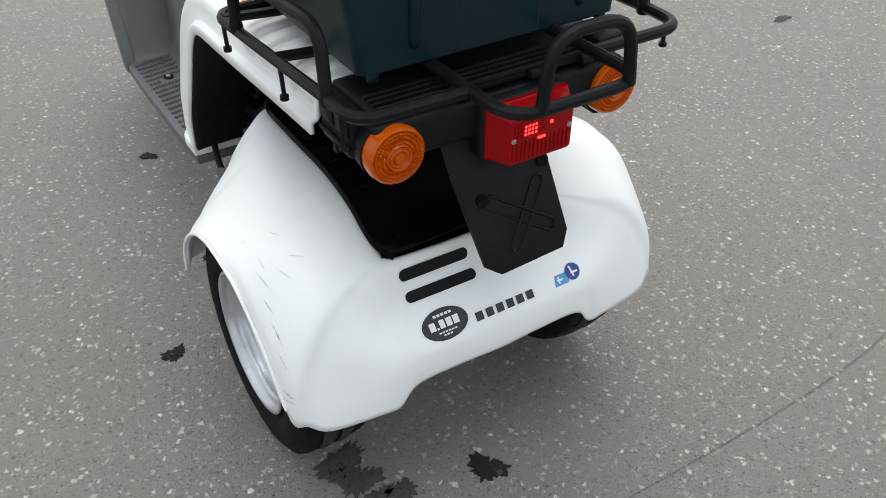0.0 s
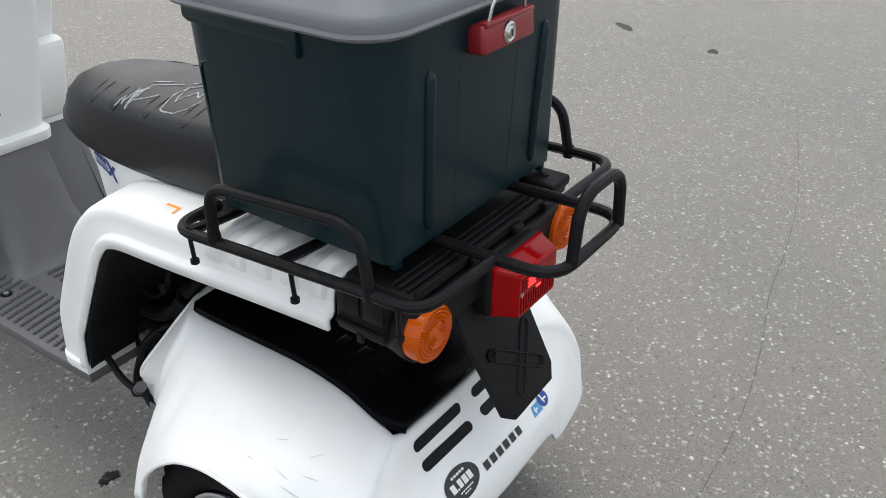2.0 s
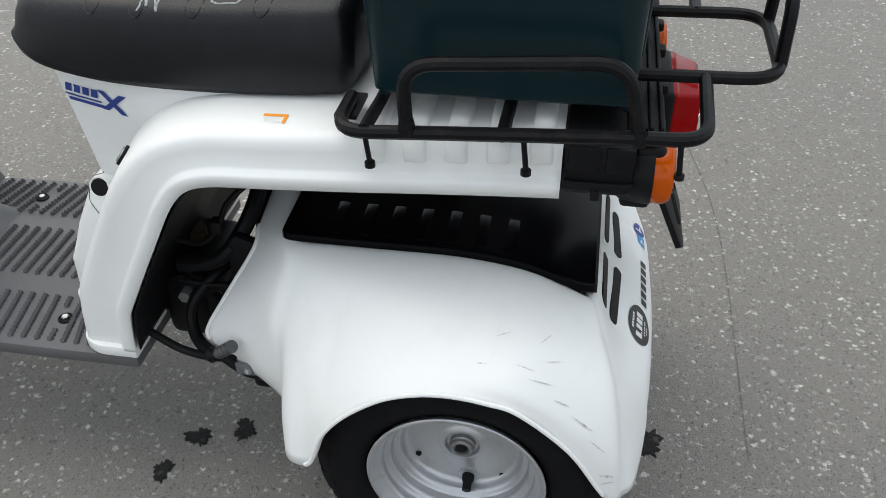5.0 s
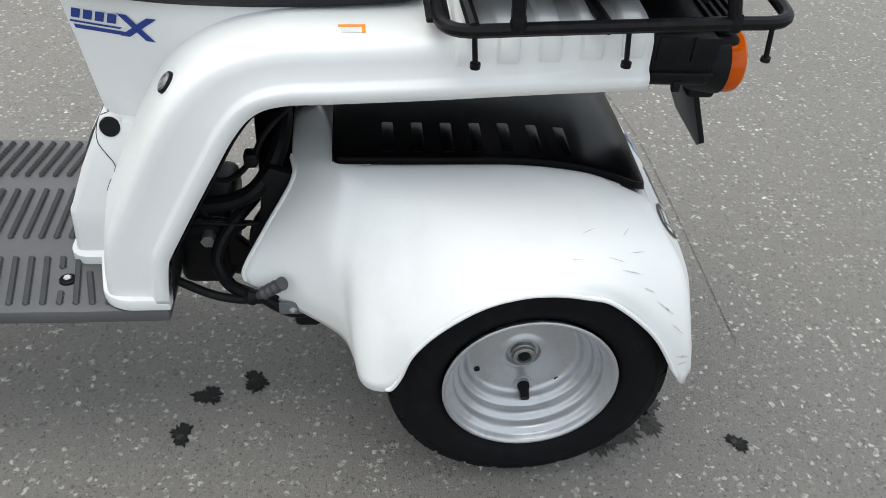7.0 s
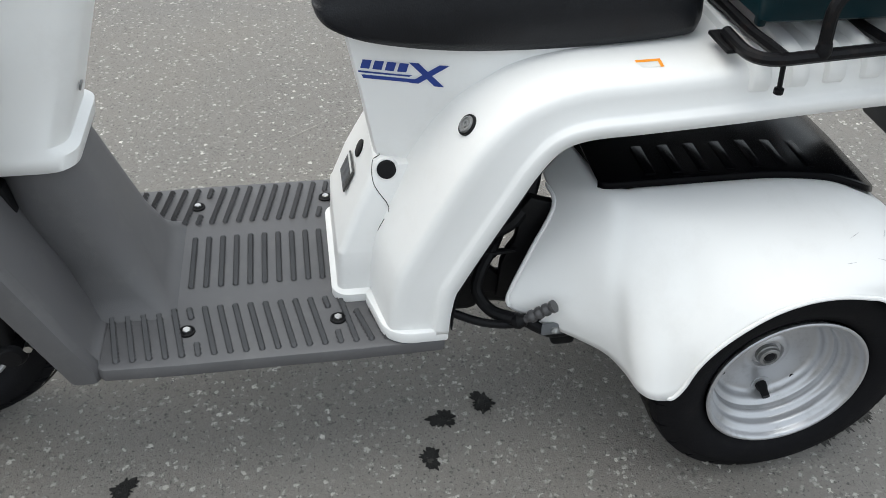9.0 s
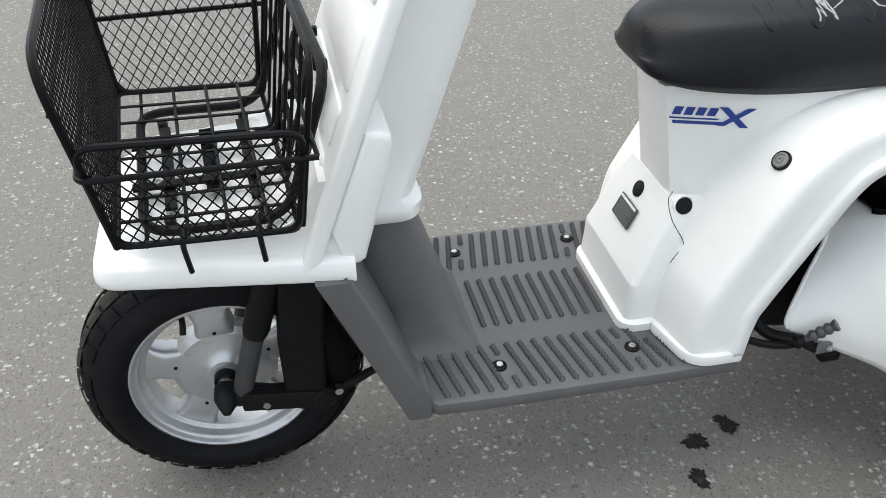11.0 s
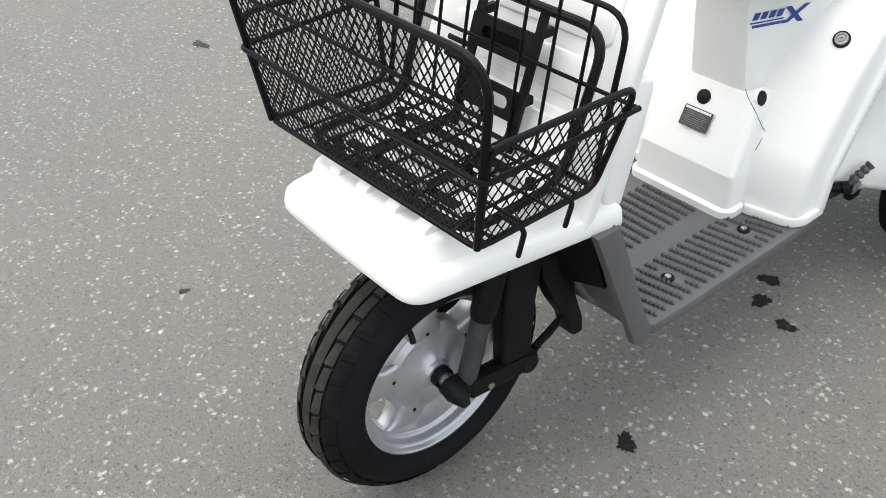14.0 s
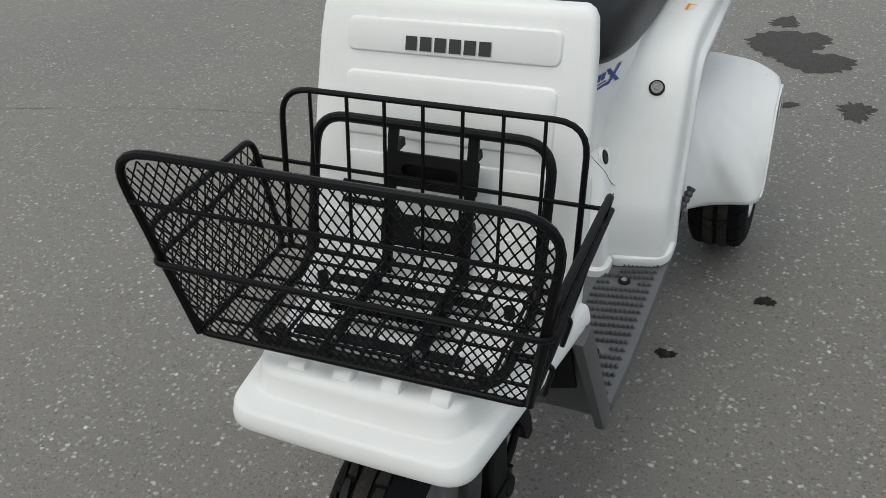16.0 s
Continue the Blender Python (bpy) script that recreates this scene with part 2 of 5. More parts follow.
def smooth_line(pts, k=6):
    """Catmull-Rom through the points, k steps a span."""
    P = [Vector(p) for p in pts]
    P = [P[0] * 2 - P[1]] + P + [P[-1] * 2 - P[-2]]
    out = []
    for i in range(1, len(P) - 2):
        a, b, c, d = P[i - 1:i + 3]
        for s in range(k):
            u = s / k
            out.append(0.5 * (2 * b + (c - a) * u + (2 * a - 5 * b + 4 * c - d) * u * u + (3 * b - a - 3 * c + d) * u ** 3))
    return out + [P[-2]]


def skin(grid, ku=5, kv=5):
    """A smooth open sheet through a grid of control points."""
    rows = [smooth_line(r, kv) for r in grid]
    cols = [smooth_line([r[j] for r in rows], ku) for j in range(len(rows[0]))]
    return rings([[c[i] for c in cols] for i in range(len(cols[0]))], closed=False)


def solid(ob, thick, offset=-1.0):
    m = ob.modifiers.new("thickness", "SOLIDIFY")
    m.thickness, m.offset = thick, offset
    return ob


def fillet(pts, r, k=5, closed=False):
    """A path whose corners are rounded with radius r."""
    P = [Vector(p) for p in pts]
    n, out = len(P), []
    for i, p in enumerate(P):
        if not closed and i in (0, n - 1):
            out.append(p)
            continue
        a, b = P[i - 1] - p, P[(i + 1) % n] - p
        d = min(r, a.length * 0.49, b.length * 0.49)
        s, e = p + a.normalized() * d, p + b.normalized() * d
        for q in range(k + 1):
            u = q / k
            out.append(s * (1 - u) ** 2 + p * 2 * u * (1 - u) + e * u * u)
    return out


def tube(path, r, sides=8, closed=False):
    """A round bar along a path."""
    P = [Vector(p) for p in path]
    P = [p for i, p in enumerate(P) if i == 0 or (p - P[i - 1]).length > 1e-6]
    n, secs, side = len(P), [], None
    for i, p in enumerate(P):
        a = P[i - 1] if (i or closed) else p
        b = P[(i + 1) % n] if (i < n - 1 or closed) else p
        d = (b - a).normalized()
        if side is None:
            side = d.orthogonal().normalized()
        side = (side - d * side.dot(d)).normalized()
        up = d.cross(side)
        rad = r[i] if isinstance(r, (list, tuple)) else r
        secs.append([p + (side * math.cos(q) + up * math.sin(q)) * rad for q in (2 * math.pi * s / sides for s in range(sides))])
    if closed:
        secs.append(secs[0])
        bm = rings(secs, True, False)
        bmesh.ops.remove_doubles(bm, verts=bm.verts, dist=1e-6)
        return bm
    return rings(secs)


def lathe(profile, steps=40, axis="X"):
    """Turns (along, radius) pairs round an axis through the origin."""
    secs = []
    for s in range(steps + 1):
        a = 2 * math.pi * s / steps
        c, d = math.cos(a), math.sin(a)
        secs.append([{"X": (u, r * c, r * d), "Y": (r * c, u, r * d), "Z": (r * c, r * d, u)}[axis] for u, r in profile])
    bm = rings(secs, closed=False)
    bmesh.ops.remove_doubles(bm, verts=bm.verts, dist=1e-6)
    return bm


def prism(outline, axis, lo, hi, bevel=0.0):
    """An outline of (a, b) pairs pushed along an axis from lo to hi."""
    def put(a, b, c):
        return {"X": (c, a, b), "Y": (a, c, b), "Z": (a, b, c)}[axis]
    bm = rings([[put(a, b, lo) for a, b in outline], [put(a, b, hi) for a, b in outline]])
    if bevel:
        bmesh.ops.recalc_face_normals(bm, faces=bm.faces)
        bmesh.ops.bevel(bm, geom=bm.edges[:], offset=bevel, segments=2, profile=0.5, affect="EDGES")
    return bm


def round_rect(w, d, r, k=4):
    """Outline of a rounded rectangle of half sizes w, d."""
    out = []
    for cx, cy, a0 in ((w - r, d - r, 0), (r - w, d - r, 90), (r - w, r - d, 180), (w - r, r - d, 270)):
        for q in range(k + 1):
            a = radians(a0 + 90 * q / k)
            out.append((cx + r * math.cos(a), cy + r * math.sin(a)))
    return out


def mirror(p):
    return (-p[0], p[1], p[2])


from mathutils.bvhtree import BVHTree


def facing(p, n):
    """A pose at p whose x axis looks along n."""
    n = Vector(n).normalized()
    return Matrix.Translation(p) @ n.to_track_quat("X", "Z").to_matrix().to_4x4()


def surface(ob):
    me = ob.data
    return BVHTree.FromPolygons([v.co for v in me.vertices], [p.vertices[:] for p in me.polygons])


def on(tree, p, d, back=0.12):
    """Where the line through p along d first meets the surface, coming from outside, and the normal that looks back."""
    d = Vector(d).normalized()
    q, n, _, _ = tree.ray_cast(Vector(p) - d * back, d)
    if q is None:
        return Vector(p), -d
    return q, (n if n.dot(d) < 0 else -n)


def decal(name, tree, p, right, up, shapes, mat, parent, label="", lift=0.0009):
    """Flat sticker shapes, outlines in metres round p, laid on a surface."""
    right, up = Vector(right).normalized(), Vector(up).normalized()
    into = up.cross(right).normalized()
    made = None
    for shape in shapes:
        bm = bmesh.new()
        m = len(shape)
        rim = []
        for i, (a, b) in enumerate(shape):
            c, d = shape[(i + 1) % m]
            k = max(1, int(math.hypot(c - a, d - b) / .006))
            rim += [(a + (c - a) * s / k, b + (d - b) * s / k) for s in range(k)]
        cx, cy = sum(q[0] for q in shape) / m, sum(q[1] for q in shape) / m
        loops = []
        for f in (1, .72, .44, .16):
            loop = []
            for a, b in rim:
                q, n = on(tree, Vector(p) + right * (cx + (a - cx) * f) + up * (cy + (b - cy) * f), into)
                loop.append(bm.verts.new(q + n * lift))
            loops.append(loop)
        for la, lb in zip(loops, loops[1:]):
            for s in range(len(rim)):
                t = (s + 1) % len(rim)
                bm.faces.new((la[s], la[t], lb[t], lb[s]))
        bm.faces.new(loops[-1])
        bmesh.ops.triangulate(bm, faces=bm.faces[:])
        ob = part(name, bm, mat, parent, label)
        made = made or ob
    return made


def bar(x, y, w, h, slant=0.0):
    return [(x - w / 2 - slant * h / 2, y - h / 2), (x + w / 2 - slant * h / 2, y - h / 2), (x + w / 2 + slant * h / 2, y + h / 2), (x - w / 2 + slant * h / 2, y + h / 2)]


# ---- ground ----
def ground_sheet():
    bm = bmesh.new()
    steps = [-400, -40, -12, -5, -2.5, 0, 2.5, 5, 12, 40, 400]
    vs = [[bm.verts.new((x, y, 0)) for x in steps] for y in steps]
    for i in range(10):
        for j in range(10):
            bm.faces.new((vs[i][j], vs[i][j + 1], vs[i + 1][j + 1], vs[i + 1][j]))
    return tagged(part("ground", bm, ASPHALT, smooth=False), "worn grey asphalt with pale stone aggregate", "ground", kind="structure")


ground_sheet()


def stain(x, y, rx, ry, turn=0.0, seed=0, rough=0.35, mat=None):
    """A damp patch on the asphalt with a ragged rim."""
    rng = random.Random(seed)
    n = 96
    ph = [rng.uniform(0, 6.28) for _ in range(6)]
    c, s = math.cos(radians(turn)), math.sin(radians(turn))
    bm = bmesh.new()
    rim = []
    for i in range(n):
        a = 2 * math.pi * i / n
        k = 1 + rough * (0.5 * math.sin(2 * a + ph[0]) + 0.36 * math.sin(3 * a + ph[1]) + 0.16 * math.sin(5 * a + ph[2]) + 0.2 * math.sin(9 * a + ph[3]) + 0.22 * math.sin(13 * a + ph[4]) + 0.2 * math.sin(19 * a + ph[5]))
        px, py = rx * k * math.cos(a), ry * k * math.sin(a)
        rim.append((px * c - py * s, px * s + py * c))
    outer = [bm.verts.new((px, py, 0.0006)) for px, py in rim]
    inner = [bm.verts.new((px * 0.75, py * 0.75, 0.0022)) for px, py in rim]
    for i in range(n):
        j = (i + 1) % n
        bm.faces.new((outer[i], outer[j], inner[j], inner[i]))
    bm.faces.new(inner)
    ob = part("wet_stain", bm, mat or WET)
    ob.location = (x, y, 0)
    return tagged(ob, "dark damp stain with ragged rim on the asphalt", "stain", "damp stains on the asphalt")


for q in ((-0.133, 0.434, .017, .021), (-0.106, 0.364, .018, .020), (-0.207, 0.464, .015, .019), (-0.201, 0.917, .018, .017), (-0.37, 0.224, .020, .018),
          (-0.032, -0.285, .028, .026), (-0.172, -0.251, .024, .022), (-0.222, -0.150, .022, .045), (-0.215, -0.20, .024, .036), (-0.240, -0.175, .012, .02), (-0.206, -0.245, .016, .030),
          (-0.252, -0.374, .013, .017), (-0.255, -1.37, .12, .15), (-0.36, -1.20, .09, .13), (-0.224, -1.587, .05, .06), (-0.316, -0.826, .022, .024), (-0.503, -0.823, .048, .066),
          (1.79, 0.68, .034, .020), (3.17, 0.97, .07, .03), (3.04, 0.475, .04, .02), (0.65, 1.295, .009, .010), (0.094, 1.633, .008, .009)):
    stain(*q, turn=q[0] * 300, seed=int(abs(q[0] * 1000 + q[1] * 777)), rough=0.42 if q[2] < .06 else 0.2, mat=DAMP if q[0] > .05 or abs(q[1] + .2) < .06 or q[1] < -.7 else None)

# ---- the three-wheeled scooter ----
TRIKE = tagged(new("cargo_tricycle"), "white three-wheeled cargo scooter with grey floorboard, parked on asphalt", "scooter")


def rear_cover():
    """White cape over both rear wheels."""
    half = [
        [(0, .290, .424), (-.070, .290, .407), (-.111, .286, .391), (-.137, .320, .336), (-.161, .352, .283), (-.169, .351, .262)],
        [(0, .276, .434), (-.080, .275, .416), (-.121, .268, .404), (-.152, .293, .350), (-.180, .308, .283), (-.184, .303, .239)],
        [(0, .256, .440), (-.094, .254, .425), (-.137, .247, .415), (-.179, .264, .352), (-.205, .266, .275), (-.206, .252, .221)],
        [(-.06, .230, .426), (-.132, .228, .431), (-.165, .225, .414), (-.205, .240, .347), (-.223, .237, .275), (-.230, .223, .2145)],
        [(-.122, .204, .41), (-.140, .202, .430), (-.177, .205, .408), (-.217, .222, .345), (-.241, .219, .272), (-.267, .210, .2155)],
        [(-.122, .184, .41), (-.140, .184, .431), (-.183, .190, .409), (-.231, .206, .347), (-.274, .210, .271), (-.303, .203, .2165)],
        [(-.122, .168, .41), (-.140, .168, .4313), (-.186, .174, .411), (-.240, .189, .353), (-.294, .193, .276), (-.321, .189, .2175)],
        [(-.122, .154, .41), (-.140, .154, .4316), (-.188, .160, .413), (-.246, .169, .362), (-.301, .171, .288), (-.3265, .167, .2205)],
        [(-.122, .144, .41), (-.140, .144, .4318), (-.190, .148, .415), (-.247, .152, .368), (-.304, .155, .305), (-.328, .1535, .245)],
        [(-.122, .132, .41), (-.140, .132, .4322), (-.191, .136, .417), (-.248, .138, .373), (-.303, .140, .322), (-.328, .140, .284)],
        [(-.122, .108, .41), (-.140, .108, .433), (-.195, .108, .420), (-.252, .110, .387), (-.303, .112, .349), (-.327, .110, .322)],
        [(-.122, .06, .41), (-.140, .06, .434), (-.202, .06, .424), (-.256, .06, .401), (-.304, .062, .374), (-.325, .064, .357)],
        [(-.122, -.02, .41), (-.140, -.02, .433), (-.205, -.02, .426), (-.264, -.02, .410), (-.307, -.02, .389), (-.324, -.02, .377)],
        [(-.126, -.09, .40), (-.144, -.09, .425), (-.207, -.09, .420), (-.266, -.092, .408), (-.310, -.096, .384), (-.322, -.098, .358)],
        [(-.130, -.13, .39), (-.150, -.132, .410), (-.207, -.140, .403), (-.264, -.148, .386), (-.307, -.156, .340), (-.319, -.158, .302)],
        [(-.132, -.15, .37), (-.149, -.166, .394), (-.203, -.180, .382), (-.262, -.198, .355), (-.302, -.210, .283), (-.315, -.212, .212)],
        [(-.131, -.151, .37), (-.144, -.170, .391), (-.194, -.188, .372), (-.246, -.209, .336), (-.284, -.223, .264), (-.297, -.230, .206)],
        [(-.128, -.152, .37), (-.137, -.174, .388), (-.182, -.197, .359), (-.229, -.223, .314), (-.260, -.238, .242), (-.270, -.245, .196)],
        [(-.12, -.154, .37), (-.122, -.176, .386), (-.146, -.200, .346), (-.176, -.245, .290), (-.194, -.256, .232), (-.198, -.258, .198)],
        [(-.115, -.155, .37), (-.118, -.177, .386), (-.132, -.200, .341), (-.154, -.248, .289), (-.166, -.258, .232), (-.169, -.259, .199)],
        [(-.10, -.156, .37), (-.10, -.177, .385), (-.112, -.198, .339), (-.126, -.249, .290), (-.136, -.259, .258), (-.140, -.260, .230)],
        [(-.05, -.157, .37), (-.05, -.178, .385), (-.052, -.194, .350), (-.055, -.250, .292), (-.058, -.262, .262), (-.06, -.263, .235)],
        [(0, -.157, .37), (0, -.178, .385), (0, -.192, .354), (0, -.250, .292), (0, -.263, .262), (0, -.264, .233)],
    ]
    def other(p):
        return (-p[0] + .020 * max(0, min(1, (-p[0] - .20) / .10)), p[1], p[2])
    grid = half + [[other(p) for p in r] for r in half[-2::-1]]
    ob = part("rear_cover", skin(grid, 5, 5), WHITE, TRIKE, "white moulded plastic rear cover over both wheels, scuffed", sharp=50)
    return solid(ob, 0.005)


COVER = rear_cover()


def rear_cover_lip(s):
    """Rolled bead round a wheel opening."""
    pts = [(-.3245, .171, .2195), (-.3265, .163, .225), (-.3280, .1535, .245), (-.3282, .140, .284), (-.3272, .110, .322), (-.326, .064, .357), (-.325, .02, .373), (-.325, -.02, .377), (-.324, -.06, .371), (-.323, -.098, .358), (-.320, -.158, .302), (-.3165, -.204, .226)]
    path = smooth_line([(p[0] * -s + (.020 if s > 0 else 0), p[1], p[2]) for p in pts], 5)
    part("fender_bead", tube(path, [.0012, .0022] + [.0030] * (len(path) - 3) + [.0022], 8), WHITE, COVER)


def rear_cover_edge(s):
    """Folded edge at the front of the cover."""
    pts = [(-.075, .2905, .4055), (-.111, .2870, .391), (-.137, .3210, .336), (-.161, .3525, .283), (-.168, .3520, .264)]
    path = smooth_line([(p[0] * -s, p[1], p[2]) for p in pts], 6)
    part("edge_fold", tube(path, [.0014] + [.0032] * (len(path) - 2) + [.0014], 8), WHITE, COVER)


for s in (-1, 1):
    rear_cover_lip(s)
    rear_cover_edge(s)


def top_panel():
    """Black hatch between the fenders, with raised ribs."""
    half = []
    for y, e, z0 in ((.236, .128, .428), (.225, .137, .430), (.19, .142, .433), (.10, .143, .434), (0, .143, .434), (-.08, .147, .427), (-.13, .150, .412), (-.155, .146, .400), (-.176, .130, .387)):
        row = [(-e, y, z0 + .001), (-e * .985, y, z0 + .008), (-e * .94, y, z0 + .011), (-e * .6, y, z0 + .013), (0, y, z0 + .015)]
        half.append(row + [mirror(p) for p in row[-2::-1]])
    ob = part("top_panel", skin(half, 4, 4), GLOSSY, TRIKE, "glossy black ribbed panel between the fenders", sharp=60)
    solid(ob, 0.004)
    for s in (-1, 1):
        for i in range(7):
            y = .165 - i * .038
            part("panel_rib", rbox((s * .098, y, .4468 - max(0, -y) * .088), (.066, .015, .0034), .0016, 2, Matrix.Rotation(s * .038, 4, "Y") @ Matrix.Rotation(.085 if y < -.01 else 0, 4, "X")), GLOSSY, ob)
        part("panel_bolt", moved(lathe([(0, 0), (.006, 0), (.006, .006), (0, .009)][::-1], 12, "Z"), Matrix.Translation((s * .108, -.152, .405))), BLACK, ob)
    return ob


top_panel()
COVER_TREE = surface(COVER)


def vent_slot(a, b, w):
    """A round-ended black block, slightly proud, standing for the shaded opening of a slot."""
    a, b = Vector(a), Vector(b)
    right = (b - a).normalized()
    n = Vector((0, -.72, .69))
    up = n.cross(right).normalized()
    out = [a - right * w * math.sin(q) + up * w * math.cos(q) for q in [math.pi * k / 8 for k in range(9)]] + [b + right * w * math.sin(q) - up * w * math.cos(q) for q in [math.pi * k / 8 for k in range(9)]]
    base = [on(COVER_TREE, p, -n)[0] for p in out]
    part("vent_slot", rings([[p - n * .006 for p in base], [p + n * .0012 for p in base]]), BLACK, COVER, "slot vent, its dark opening a raised black block")


for s in (1, -1):
    vent_slot((s * -.120, -.184, .362), (s * -.024, -.185, .362), .0080)
    vent_slot((s * -.118, -.206, .340), (s * -.022, -.206, .339), .0080)


# crown of each tyre: share of half width, share of the side height that it has dropped
CROWN = {"rear_wheel": [(0, 0), (.3, .01), (.55, .03), (.78, .09), (.92, .22), (.99, .42), (1, .55), (.97, .72), (.84, .94), (.60, 1)],
         "front_wheel": [(0, 0), (.15, .012), (.165, .055), (.215, .062), (.23, .026), (.48, .11), (.68, .24), (.84, .40), (.95, .56), (1, .70), (.95, .80), (.80, .91), (.66, .98), (.50, 1)]}


def wheel(name, y, x, r, width, rim_r):
    """A wheel whose axle lies along x: tyre and rim."""
    hub = new(name)
    hub.parent = TRIKE
    hub.location = (x, y, r)
    w, b = width / 2, rim_r
    top = r - (.0045 if name == "rear_wheel" else .0058)
    half = [(u * w, top - (top - b) * d) for u, d in CROWN[name]]
    prof = [(-u, q) for u, q in half[::-1]] + half[1:]
    part("tyre", lathe(prof, 72), RUBBER, hub, "black rubber tyre with block tread", sharp=60)
    if name == "front_wheel":
        band = [(-.15, .012), (-.1, .006), (0, 0), (.1, .006), (.15, .012)]
        part("tread_band", lathe([(u * w, top + .0004 - (top - b) * d) for u, d in band], 72), DUSTY, hub)
    return hub


def tread(hub, width, r, rim, count, crown):
    """Blocks of rubber round a tyre, two rows with slanted gaps and a middle band."""
    w = width / 2
    def drop(u):
        t = abs(u) / w
        for (a, p), (c, q) in zip(crown, crown[1:]):
            if a <= t <= c:
                return r - (r - .003 - rim) * (p + (q - p) * (t - a) / (c - a))
        return r
    rows = ((.07, .40, .10), (.47, .95, .13)) if count < 30 else ((.25, .45, .10), (.50, .76, .22))
    for side in (-1, 1):
        for row, (u0, u1, gap) in enumerate(rows):
            secs = []
            span = 2 * math.pi / count
            for i in range(4):
                u = (u0 + (u1 - u0) * i / 3) * w * side
                skew = .30 * (u0 + (u1 - u0) * i / 3)
                ring = []
                for f, dr in ((gap / 2, -.006), (gap / 2 + .03, 0), (.5, 0), (1 - gap / 2 - .03, 0), (1 - gap / 2, -.006)):
                    a = (f + skew) * span
                    rr = drop(u) + dr - (.002 if i in (0, 3) else 0)
                    zig = (f - .5) * .09 * w * side if i == 0 and count > 30 else 0
                    ring.append((u + zig, math.cos(a) * rr, math.sin(a) * rr))
                secs.append(ring)
            me_ob = part("tread_block", rings(secs, closed=False), DUSTY if row == 0 else RUBBER, hub)
            for k in range(1, count):
                ob = new("tread_block", me_ob.data)
                ob.parent = hub
                ob.matrix_basis = Matrix.Rotation(k * span + row * .1, 4, "X")


# rear wheels
for s in (-1, 1):
    hub = wheel("rear_wheel", -.02, s * .240, .192, .128, .113)
    o = s
    prof = [(-.060, .108), (-.056, .116), (-.048, .116), (-.044, .106), (-.03, .090), (.020, .090), (.040, .105), (.052, .111), (.055, .1155), (.0595, .1165), (.0612, .1145), (.0605, .1115), (.0570, .1095), (.0520, .1085), (.0490, .1070), (.0470, .1035), (.0445, .1010), (.0400, .1000), (.0340, .0995), (.0310, .0980), (.0295, .0945), (.0270, .0920), (.0220, .0912), (.0165, .0905), (.0140, .0890), (.0125, .0850), (.0100, .0820), (.0050, .0805), (.0000, .0790), (-.0035, .0760), (-.0050, .0720), (-.0055, .0600), (-.0055, .0360), (-.0040, .0315), (-.0010, .0285), (-.0010, .0240), (-.0060, .0215), (-.0060, 0)]
    if s < 0:
        prof = [(-u, r) for u, r in prof]
    rim = part("rim", lathe(prof, 96), SILVER, hub, "silver-painted steel wheel rim, dusty", sharp=60)
    nut = part("hub_nut", moved(lathe([(-.006, .0), (-.006, .0175), (.0000, .0175), (.0015, .0160), (.0060, .0155), (.0070, .0140), (.0070, .0105), (.0030, .0095), (.0030, 0)], 18), pose(0, 0, 0, 0, 0, 0 if s > 0 else 180)), DULL, hub, "worn steel axle nut")
    part("axle_end", moved(lathe([(.0, .0085), (.0055, .0080), (.0065, .0060), (.0065, 0)], 14), pose(0, 0, 0, 0, 0, 0 if s > 0 else 180)), BLACK, hub)
    for k, (a, rr) in enumerate(((-97, .067), (-135, .078), (-28, .069))):
        c = Vector((s * -.0045, math.cos(radians(a)) * rr, math.sin(radians(a)) * rr))
        if k == 0:
            part("valve_stem", tube([c + Vector((-s * .004, 0, 0)), c + Vector((s * .006, 0, -.001)), c + Vector((s * .012, 0, -.002)), c + Vector((s * .022, 0, -.005))], [.0090, .0085, .0062, .0060], 12), BLACK, hub)
            part("valve_hole", moved(lathe([(0, .0), (-.001, .0150), (.001, .0145), (.0015, .012), (.0008, .0)], 18), Matrix.Translation(c)), SILVER, hub)
        else:
            part("rim_hole", moved(lathe([(s * .001, 0), (s * .0016, .0042), (-s * .001, .0042)], 10), Matrix.Translation(c)), BLACK, hub)
    tread(hub, .128, .192, .113, 24, CROWN["rear_wheel"])


def floorboard():
    out = [(.205, .448), (.207, .56), (.207, .80), (.204, .895), (.19, .912), (-.19, .912), (-.204, .895), (-.207, .80), (-.207, .56), (-.205, .448)]
    bm = prism(out, "Z", .227, .249, .005)
    ob = part("floorboard", bm, GREY, TRIKE, "grey textured plastic floorboard with slanted grip ribs", sharp=40)
    return ob


FLOOR = floorboard()


def grip_rib(x0, y0, x1, y1):
    a, b = Vector((x0, y0, .2495)), Vector((x1, y1, .2495))
    n = max(2, int((b - a).length / .0072))
    d = (b - a).normalized()
    side = Vector((-d.y, d.x, 0))
    secs = []
    for i in range(n * 2 + 1):
        u = i / (n * 2)
        h = .0058 if i % 2 else .0010
        w = (.0050 if i % 2 else .0034) if i not in (0, n * 2) else .002
        p = a.lerp(b, u)
        secs.append([p + side * w, p + side * w * .6 + Vector((0, 0, h)), p - side * w * .6 + Vector((0, 0, h)), p - side * w])
    bm = rings(secs, closed=False)
    part("grip_rib", bm, RIB, FLOOR, smooth=False)


BOLTS = [(-.145, .793), (-.145, .589), (.146, .795), (.150, .591)]


